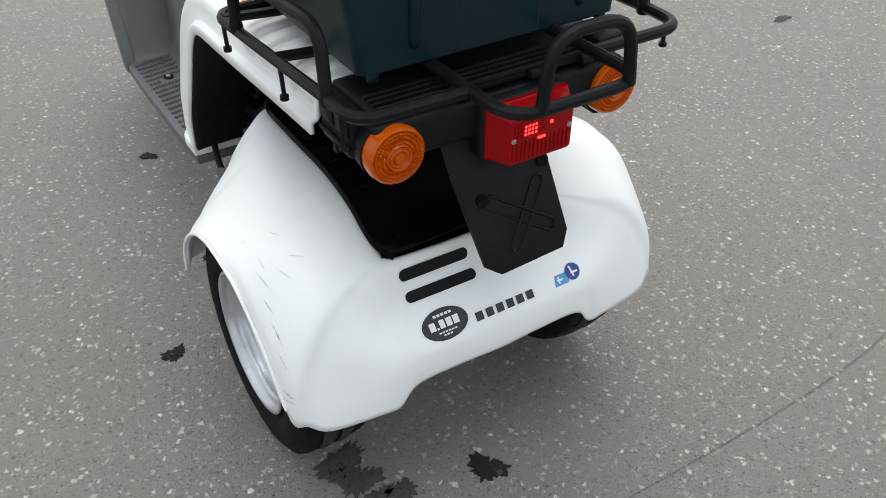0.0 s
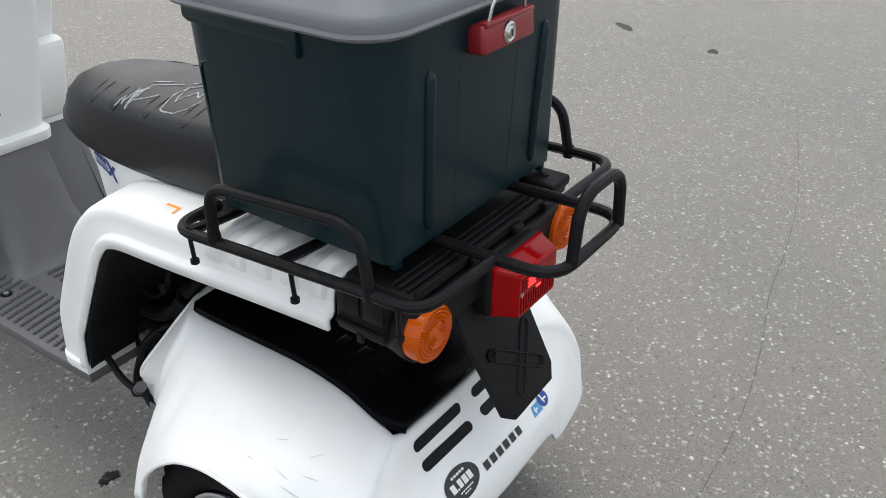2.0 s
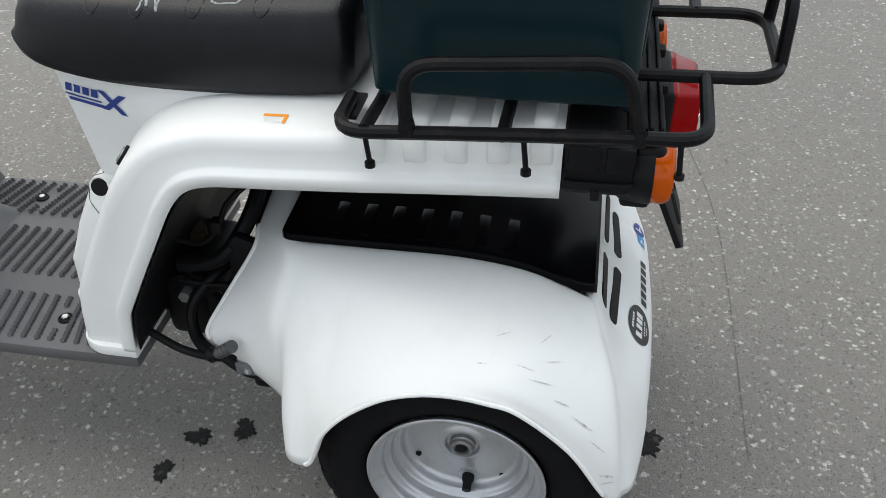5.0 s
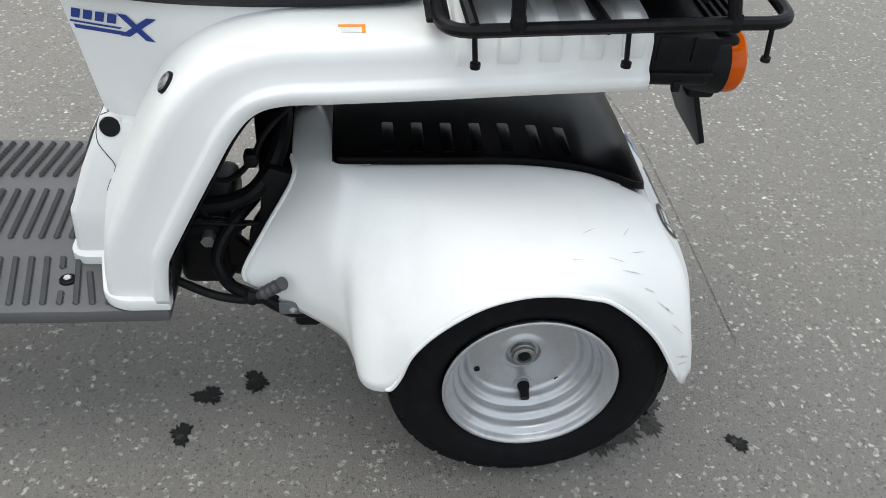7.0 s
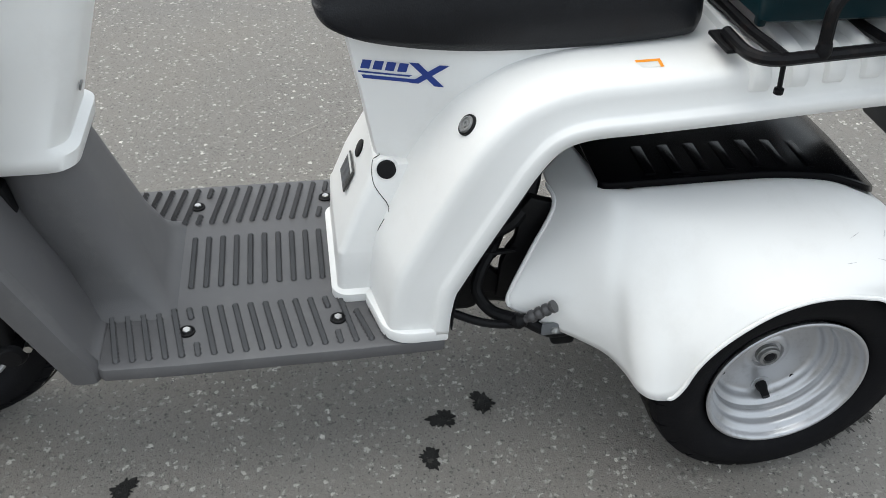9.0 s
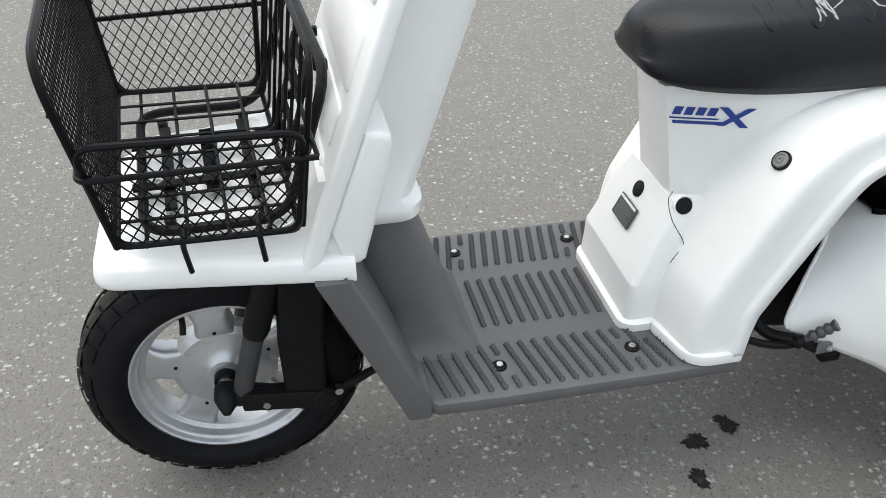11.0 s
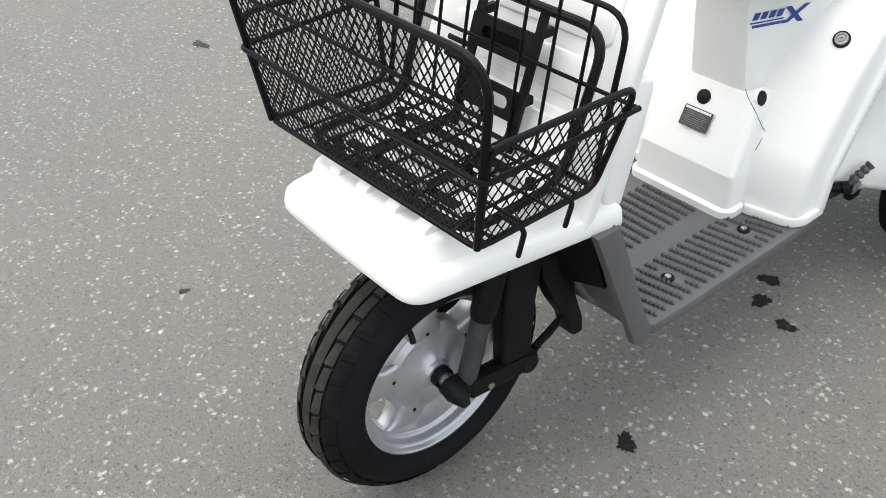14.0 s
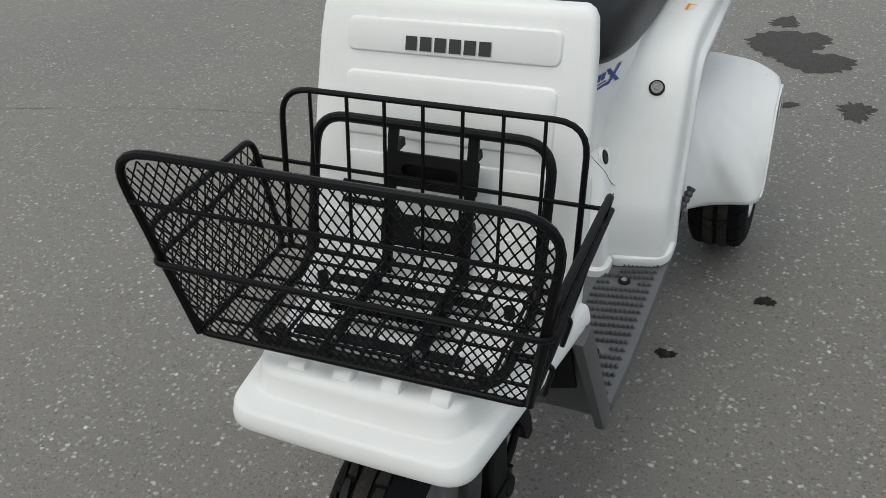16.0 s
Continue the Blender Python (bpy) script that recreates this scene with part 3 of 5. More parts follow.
for i in range(-1, 20):
    y = .876 - i * .0208
    for s in (-1, 1):
        ins, outx = s * .098, s * .194
        yo, yi = y - .018, y
        if yi > .90 or yo < .46:
            continue
        ym = (yo + yi) / 2
        lim = .545
        if yi < lim + .02:
            ins = s * .13 if yi > lim - .03 else None
        if ins is None:
            continue
        if abs(ym + .0 - .793) < .011 or abs(ym - .589) < .011:
            grip_rib(ins, yi, s * .122, yi - .018 * .25)
            grip_rib(s * .168, yo + .004, outx, yo)
        else:
            grip_rib(ins, yi, outx, yo)
    if .60 < y - .0 < .80:
        grip_rib(-.056, y, .062, y + .001)
for x, y in BOLTS:
    # Black ring paints the dark of the recess that the bolt head sits in.
    part("bolt_recess_shade", moved(lathe([(-.002, .0115), (.0015, .0110), (.0022, .0095), (.0005, .0075), (.0015, .006), (.0015, 0)], 20, "Z"), Matrix.Translation((x, y, .250))), BLACK, FLOOR)
    part("bolt_head", moved(lathe([(0, .0058), (.0022, .0058), (.0032, .0045), (.0032, 0)], 6, "Z"), Matrix.Translation((x, y, .252))), CHROME, FLOOR, "zinc-plated hexagon bolt head")


def toe_board():
    """Grey panel that rises from the floor to the front deck, with flanked edges."""
    row = lambda x, d: [(x, .90 + d, .249), (x, .915 + d, .262), (x, .945 + d, .34), (x, .985 + d, .44), (x, 1.00 + d, .478)]
    grid = [row(-.193, 0), row(-.14, 0), row(0, 0), row(.14, 0), row(.193, 0)]
    ob = solid(part("toe_board", skin(grid, 3, 4), GREY, TRIKE, "grey plastic toe board behind the front wheel", sharp=50), .012, 1.0)
    for s in (-1, 1):
        def section(a, b, z):
            return [(s * x, y, z) for x, y in ((.186, a), (.1975, a), (.2035, a + .004), (.2045, a + .008), (.2045, b - .004), (.2030, b), (.190, b))]
        rows = [section(.902, .934, .2275), section(.9015, .9375, .231), section(.9015, .945, .249), section(.925, .966, .2965), section(.965, 1.0095, .392), section(1.000, 1.0455, .472)]
        part("side_flange", rings([[(x * (1 - .02 * max(0, (z - .249) / .22)), y, z) for x, y, z in r] for r in rows]), GREY, ob, sharp=40)
    return ob


toe_board()


def column_cover():
    """Grey steering column cover that flares onto the floor."""
    secs = []
    for z, yr, w, yf in ((.246, .806, .118, .93), (.256, .818, .105, .93), (.275, .829, .093, .95), (.33, .848, .086, .97), (.40, .873, .083, 1.0), (.47, .898, .081, 1.0), (.52, .912, .080, 1.0)):
        c, d = (yr + yf) / 2, (yf - yr) / 2
        secs.append([(px, c + py, z) for px, py in round_rect(w, d, .018 if z < .26 else .030 if z < .28 else min(.05, d * .95, w * .6), 6)])
    part("column_cover", rings(secs), GREY, TRIKE, "dark grey plastic steering column cover", sharp=60)


column_cover()


def front_deck():
    """White deck over the front wheel that carries the basket."""
    def ring(z, g, r=.032):
        k = g if g > 0 else g * .55
        path = [(.185 + k, .995, z), (.1435 + k, 1.301 + g, z), (.05, 1.3035 + g, z), (-.05, 1.3035 + g, z), (-.1435 - k, 1.301 + g, z), (-.185 - k, .995, z)]
        path = [(x - .005, y, q) for x, y, q in path]
        return fillet(path, r, 8)
    secs = [ring(0.4675, .001), ring(0.4687, .0032), ring(0.4715, .0045), ring(0.4795, .0045), ring(0.4925, .0020), ring(0.4955, -.0002), ring(0.4970, -.0035), ring(0.4990, -.0225), ring(0.4995, -.0252), ring(0.5015, -.0272), ring(0.5240, -.0325), ring(0.5295, -.0350), ring(0.5325, -.0390), ring(0.5337, -.0450), ring(0.5340, -.055)]
    bm = rings(secs, closed=True)
    ob = part("front_deck", bm, WHITE, TRIKE, "white plastic deck above the front wheel", sharp=60)
    for x in (-.107, -.049, .010, .068):
        m = Matrix.Translation((x, 1.236, .5330))
        lump = prism([(-.030, -.004), (-.026, .009), (.010, .011), (.020, .007), (.024, -.004)], "X", -.012, .012, .004)
        part("deck_rib", moved(lump, m), WHITE, ob)
    return ob


DECK = front_deck()


def deck_fillet():
    """Curved rise from the deck into the leg shield."""
    prof = [(1.112, .5325), (1.085, .5362), (1.066, .5445), (1.052, .5560), (1.041, .5720), (1.030, .5960), (1.018, .5960), (1.030, .5300)]
    return part("deck_fillet", prism(prof, "X", -.166, .160), WHITE, DECK, sharp=40)


deck_fillet()


def front_cover():
    """White leg shield, leaning back, with pressed panels on its front."""
    lean = .36
    def face(z):
        return 1.045 - lean * (z - .53)
    secs = []
    for z, w, back in ((.484, .184, 0), (.53, .183, 0), (.62, .182, 0), (.72, .181, 0), (.80, .178, 0), (.836, .174, .001), (.845, .169, .003), (.849, .162, .007)):
        d = .012 - back * .5
        c = face(z) - .012 - back * .3
        secs.append([(px - .002, c + py, z) for px, py in round_rect(w, d, min(.0075, d * .8), 4)])
    ob = part("front_cover", rings(secs), WHITE, TRIKE, "tall white plastic front cover with pressed panels", sharp=45)
    tilt = math.atan(lean)
    for z0, z1, w in ((.787, .826, .138), (.690, .766, .138), (.622, .672, .134), (.560, .606, .126)):
        zc = (z0 + z1) / 2
        out = round_rect(w, (z1 - z0) / 2 / math.cos(tilt), .010, 4)
        m = Matrix.Translation((-.004, face(zc), zc)) @ Matrix.Rotation(tilt, 4, "X")
        bm = rings([[m @ Vector((a, -.004, b)) for a, b in out], [m @ Vector((a, -.0002, b)) for a, b in out], [m @ Vector((a * .988, .0030, b * .93)) for a, b in out], [m @ Vector((a * .976, .0038, b * .86)) for a, b in out]])
        part("pressed_panel", bm, WHITE, ob, sharp=25)
    for i in range(4):
        z = .632 - i * .0215
        part("intake_slot", rbox((.100, face(z) + .0030, z), (.062, .006, .0085), .003, 2, Matrix.Rotation(tilt, 4, "X")), BLACK, ob)
    side = [(1.022, .533), (1.009, .491), (.998, .4835), (.988, .4835), (.980, .490), (.953, .591), (.9435, .640), (.945, .652), (.955, .659), (.975, .660)]
    for s in (-1, 1):
        bm = prism(side, "X", *sorted((s * .070, s * .181)))
        bmesh.ops.recalc_face_normals(bm, faces=bm.faces)
        rim = [e for e in bm.edges if abs(e.verts[0].co.x - e.verts[1].co.x) < 1e-6 and abs(e.verts[0].co.x) > .15]
        bmesh.ops.bevel(bm, geom=rim, offset=.008, segments=3, profile=.5, affect="EDGES")
        part("side_pocket", bm, WHITE, ob, sharp=40)
    secs = []
    for z, w, yr in ((.474, .082, .905), (.480, .091, .892), (.500, .091, .889), (.508, .083, .900), (.60, .081, .870), (.72, .078, .830), (.83, .075, .794)):
        d = (face(z) - .020 - yr) / 2
        secs.append([(px, yr + d + py, z) for px, py in round_rect(w, d, .034, 6)])
    part("inner_cover", rings(secs), WHITE, ob, "pale inner leg shield cover", sharp=60)
    part("cover_screw", moved(lathe([(0, .0), (-.0005, .0062), (-.003, .0070), (-.003, 0)][::-1], 14, "Y"), pose(-.030, .880, .566, 20)), DULL, ob)
    return ob


FRONT = front_cover()


def body_arch():
    """White arch-shaped body: deck under the seat and legs that stand on the floorboard."""
    spine = [(-.12, .578), (-.05, .574), (.04, .568), (.12, .562), (.22, .556), (.285, .552), (.318, .540), (.343, .510), (.366, .468), (.402, .400), (.4320, .341), (.4365, .331), (.4390, .320), (.4425, .295), (.445, .262)]
    deck = [(-.207, .000), (-.2072, .013), (-.2055, .017), (-.1985, .0195), (-.1965, .023), (-.1948, .0430), (-.1930, .0530), (-.1880, .0600), (-.178, .0635), (-.150, .067), (-.10, .0685), (0, .069)]
    leg = [(-.208, .000), (-.2082, .0165), (-.2068, .0190), (-.2022, .0205), (-.2005, .024), (-.1995, .058), (-.1985, .069), (-.1950, .0765), (-.188, .0805), (-.150, .088), (-.105, .096), (0, .102)]
    grid = []
    for i, (y, z) in enumerate(spine):
        f = max(0, min(1, (i - 5.0) / 3))
        f = f * f * (3 - 2 * f)
        ang = {4: 89, 5: 79, 6: 51, 7: 35, 8: 29, 9: 27, 10: 25, 11: 16, 12: 6, 13: 4, 14: 2}.get(i, 90)
        n = Vector((0, math.cos(radians(ang)), math.sin(radians(ang))))
        row = []
        for (xa, ha), (xb, hb) in zip(deck, leg):
            x, h = xa + (xb - xa) * f, ha + (hb - ha) * f
            p = Vector((x, y, z)) + n * h
            row.append((p.x, p.y, p.z))
        grid.append(row + [mirror(q) for q in row[-2::-1]])
    rows = [[r[j] for j in range(len(r))] for r in grid]
    cols = [smooth_line([r[j] for r in rows], 5) for j in range(len(rows[0]))]
    bm = rings([[c[i] for c in cols] for i in range(len(cols[0]))], closed=False)
    ob = part("body_arch", bm, WHITE, TRIKE, "white plastic body that arches from seat to floorboard", sharp=60)
    solid(ob, .005)
    liner = []
    for y, z in spine[2:]:
        liner.append([(x, y - .004, z - .002 + h) for x, h in ((-.203, .004), (-.19, .006), (-.12, .008), (0, .008), (.12, .008), (.19, .006), (.203, .004))])
    cols = [smooth_line([r[j] for r in liner], 4) for j in range(7)]
    solid(part("inner_liner", rings([[c[i] for c in cols] for i in range(len(cols[0]))], closed=False), BLACK, ob, "black inner lining of the arch"), .002)
    for s in (-1, 1):
        foot = fillet([(.2080, .4445, 0), (.2085, .505, 0), (.193, .530, 0), (.108, .5515, 0), (.108, .4445, 0)], .016, 5)
        part("foot_flange", prism([(s * p.x, p.y) for p in foot], "Z", .2495, .268, .003), WHITE, ob)
    over = [(-.1954, .036), (-.1948, .043), (-.1930, .053), (-.1880, .060), (-.178, .0635), (-.150, .067), (-.10, .0685), (0, .069)]
    over = over + [(-x, h) for x, h in over[-2::-1]]
    for i in range(5):
        y = .086 - i * .046
        z = .574 + (-.05 - y) * .075
        rows = []
        for k, (x, h) in enumerate(over):
            a, b = over[max(0, k - 1)], over[min(len(over) - 1, k + 1)]
            d = Vector((b[0] - a[0], 0, b[1] - a[1])).normalized()
            n = Vector((-d.z, 0, d.x))
            lift = .0085 if 0 < k < len(over) - 1 else .0030
            rows.append([Vector((x, y + e, z + h)) + n * q for e, q in ((-.0135, -.003), (-.0110, lift * .8), (-.0095, lift), (.0095, lift), (.0110, lift * .8), (.0135, -.003))])
        part("deck_rib", rings(rows), WHITE, ob, sharp=50)
    return ob


ARCH = body_arch()


def center_cover():
    """White tunnel cover between the legs, and the seat post above it."""
    secs = []
    for z, w, yf, yr, r in ((.247, .112, .594, .47, .025), (.262, .112, .594, .47, .025), (.2665, .104, .586, .46, .012), (.272, .1035, .5855, .455, .012), (.300, .1030, .5840, .464, .012), (.3270, .1022, .5830, .460, .012), (.3315, .1015, .5815, .459, .012), (.336, .1005, .5790, .458, .012), (.391, .096, .5575, .436, .013), (.428, .090, .5400, .424, .014), (.455, .082, .528, .424, .016)):
        c, d = (yf + yr) / 2, (yf - yr) / 2
        secs.append([(px, c + py, z) for px, py in round_rect(w, d, r, 9)])
    cov = part("center_cover", rings(secs), WHITE, TRIKE, "white plastic cover under the seat", sharp=13)
    post = []
    for z, yf, wf, ws, yb, wb in ((.435, .522, .058, .068, .47, .070), (.50, .534, .056, .079, .42, .084), (.55, .543, .055, .0845, .38, .100), (.57, .5475, .054, .0855, .36, .106), (.612, .556, .052, .088, .26, .112), (.622, .558, .051, .089, .22, .112)):
        half = [(0, yf), (wf - .012, yf), (wf - .003, yf - .004), (wf, yf - .012), (ws, max(.436, yb + .01)), (wb, yb), (0, yb)]
        ring = half + [(-x, y) for x, y in half[-2:0:-1]]
        post.append([(x, y, z) for x, y in ring])
    pst = part("seat_post", rings(post), WHITE, TRIKE, "white plastic seat post panel with blue decal", sharp=30)
    arch_tree = surface(ARCH)
    hits = [on(tr, (-.079, .509, .447), (.75, -.55, -.38), .05) for tr in (arch_tree, surface(cov), surface(pst))]
    eye = Vector((-.079, .509, .447)) + Vector((-.75, .55, .38)) * .05
    cap_at, cap_n = min(hits, key=lambda h: (h[0] - eye).length)
    part("rubber_cap", moved(lathe([(-.008, .0125), (.0010, .0125), (.0020, .0112), (.0018, .0)], 28), facing(cap_at, cap_n)), BLACK, cov, "round black rubber cap")
    part("cap_seat", moved(lathe([(-.006, .0165), (.0000, .0155), (.0004, .0145), (.0000, .0132), (-.006, .0128)], 28), facing(cap_at, cap_n)), WHITE, cov)
    part("rubber_cap", moved(lathe([(-.006, .0130), (.002, .0130), (.003, .0115), (.003, 0)], 24), facing((.008, .540, .428), (0, .90, .42))), BLACK, cov, "round black rubber cap")
    trees = [arch_tree, surface(cov), surface(pst)]
    def laid(p):
        eye = Vector(p) + Vector((-.55, .65, .52)) * .06
        found = [on(tr, p, (.55, -.65, -.52), .06) for tr in trees]
        q, n = min(found, key=lambda h: (h[0] - eye).length)
        return q + n * .0003
    for pts in ([(-.055, .519, .458), (-.062, .522, .445), (-.079, .517, .419), (-.100, .508, .392)], [(-.100, .515, .381), (-.100, .526, .363)]):
        part("seam_gap", tube([laid(p) for p in smooth_line(pts, 5)], .0006, 6), INK, cov, "thin dark seam")
    plate = part("rating_plate", rbox((0, 0, 0), (.003, .058, .036), .001, 1), METALPLATE, TRIKE, "small dark metal rating plate, unreadable print")
    plate.matrix_basis = facing((.004, .5600, .394), (0, .90, .42))
    part("print_bar", rbox((.0017, 0, .0145), (.001, .052, .0040), 0), PALE, plate)
    for k in range(7):
        part("print_bar", rbox((.0017, -.004 + .003 * (k % 3), .0085 - k * .0036), (.001, .040 + .004 * (k % 2), .0012), 0), LID, plate)
    lock_at, lock_n = on(arch_tree, (-.137, .413, .540), (.72, -.50, -.48))
    lock_at = lock_at + lock_n * .0015
    part("lock_cylinder", moved(lathe([(-.012, .0112), (.002, .0112), (.0040, .0098), (.0040, .0082), (.0022, .0074), (.0022, .0050), (.0040, .0042), (.0040, .0026), (.0022, .0018), (.0022, 0)], 28), facing(lock_at, lock_n)), DULL, ARCH, "round metal lock with dark ring")
    part("lock_ring", moved(lathe([(-.004, .0140), (.0014, .0137), (.0022, .0128), (.0014, .0112), (-.004, .0110)], 28), facing(lock_at, lock_n)), BLACK, ARCH)
    post_tree = surface(pst)
    for s in (-1, 1):
        right = Vector((-.031 * 1, -.11, .0)).normalized() if s < 0 else Vector((-.031, .11, 0)).normalized()
        at = (s * .069, .489, .582)
        up = (0, 0, 1)
        cross = [[(.008, .014), (.020, .014), (.052, -.016), (.040, -.016)], [(.046, .014), (.058, .014), (.020, -.014), (.008, -.014)]]
        decal("blue_lettering", post_tree, at, right, up, [bar(-.046 + k * .0155, .006, .0115, .012, .3) for k in range(4)], BLUE, pst, "blue brand lettering, drawn as bars")
        decal("blue_cross", post_tree, at, right, up, cross[:1], BLUE, pst, lift=.0010)
        decal("blue_cross", post_tree, at, right, up, cross[1:], BLUE, pst, lift=.0013)
        decal("blue_stripe", post_tree, at, right, up, [[(-.056, -.0035), (.012, -.0035), (.008, -.006), (-.056, -.006)], [(-.052, -.0085), (.016, -.0085), (.010, -.0135), (-.050, -.0135)]], BLUE, pst)
    return cov


center_cover()


def seat():
    secs = []
    for y, w, wt, zb, zt in ((.594, .044, .034, .657, .670), (.588, .060, .046, .645, .682), (.572, .076, .061, .636, .696), (.535, .093, .080, .628, .710), (.47, .106, .097, .622, .718), (.40, .112, .106, .619, .722), (.30, .116, .109, .620, .724), (.20, .118, .109, .626, .730), (.15, .117, .105, .631, .732), (.135, .112, .098, .636, .728), (.128, .10, .088, .645, .715)):
        half = [(0, zb), (w - .020, zb), (w - .005, zb + .004), (w, zb + .016), (w - (w - wt) * .45, (zb + zt) / 2), (wt + .002, zt - .016), (wt - .004, zt - .005), (wt - .014, zt + .002), (wt * .55, zt + .013), (0, zt + .018)]
        half = [(x, min(z, zt + .018)) if zt - zb > .03 else (x, zb + (zt - zb) * k / 9) for k, (x, z) in enumerate(half)]
        ring = half + [(-x, z) for x, z in half[-2:0:-1]]
        secs.append([(x, y, z) for x, z in ring])
    cols = [smooth_line([s[j] for s in secs], 4) for j in range(len(secs[0]))]
    ob = part("seat", rings([[c[i] for c in cols] for i in range(len(cols[0]))]), VINYL, TRIKE, "black vinyl seat with chalk marks on it", sharp=75)
    tree = surface(ob)
    def line(pts, r, mat, name):
        path = [on(tree, (x, y, .75), (0, 0, -1))[0] for x, y in pts]
        part(name, tube(smooth_line(path, 3), r, 5), mat, ob)
    for y in (.445, .386, .315, .232):
        for s in (-1, 1):
            loop = [(.062, -.010), (.084, -.010), (.102, -.008), (.1065, 0), (.102, .008), (.084, .010), (.062, .010)]
            pts = [on(tree, (s * x * (.94 if y > .42 else 1), y + d, .80), (0, 0, -1), 0)[0] for x, d in loop]
            part("seat_seam", tube(smooth_line(pts, 3), .0010, 5), VINYL, ob)
    rough = random.Random(7)
    def scrawl(pts, n=10):
        out = []
        for (a, b), (c, d) in zip(pts, pts[1:]):
            out += [(a + (c - a) * k / n + rough.uniform(-.0007, .0007), b + (d - b) * k / n + rough.uniform(-.0007, .0007)) for k in range(n)]
        line(out + [pts[-1]], .0013, CHALK, "chalk_stroke")
    scrawl([(-0.088, 0.295), (-0.043, 0.306), (-0.024, 0.301), (-0.009, 0.288), (0.008, 0.254), (-0.021, 0.245), (-0.058, 0.244), (-0.077, 0.251), (-0.091, 0.265), (-0.091, 0.289), (-0.087, 0.296)], 4)
    scrawl([(-0.023, 0.306), (-0.068, 0.286), (-0.031, 0.276), (-0.047, 0.259), (-0.011, 0.267)], 10)
    scrawl([(-0.044, 0.365), (-0.018, 0.320)], 10)
    scrawl([(-0.035, 0.374), (-0.019, 0.345)], 8)
    scrawl([(-0.011, 0.310), (0.005, 0.291), (0.026, 0.274)], 8)
    scrawl([(-0.086, 0.357), (-0.062, 0.324)], 10)
    scrawl([(-0.102, 0.383), (-0.082, 0.379), (-0.097, 0.373), (-0.059, 0.374), (-0.085, 0.366), (-0.047, 0.361), (-0.071, 0.368), (-0.102, 0.360), (-0.056, 0.362), (-0.070, 0.373), (-0.054, 0.359)], 8)
    return ob


seat()


def ribbed_lens(at):
    """Round lens: stepped rings and a belt of radial prisms."""
    prof = [(0, .0375), (-.011, .0380), (-.0185, .0365), (-.0215, .0340), (-.0195, .0315), (-.0225, .0300), (-.0200, .0275), (-.0228, .0255), (-.0200, .0225), (-.0235, .0195), (-.0215, .0180), (-.0250, .0160), (-.0225, .0135), (-.0255, .0105), (-.0232, .0080), (-.0262, .0060), (-.0262, 0)]
    secs, steps = [], 96
    for q in range(steps + 1):
        a = 2 * math.pi * q / steps
        wave = .0011 * (1 if q % 2 else -1)
        secs.append([(r * math.cos(a), u + (wave if .019 < r < .033 else 0), r * math.sin(a)) for u, r in prof])
    bm = rings(secs, closed=False)
    bmesh.ops.remove_doubles(bm, verts=bm.verts, dist=1e-6)
    return moved(bm, at)


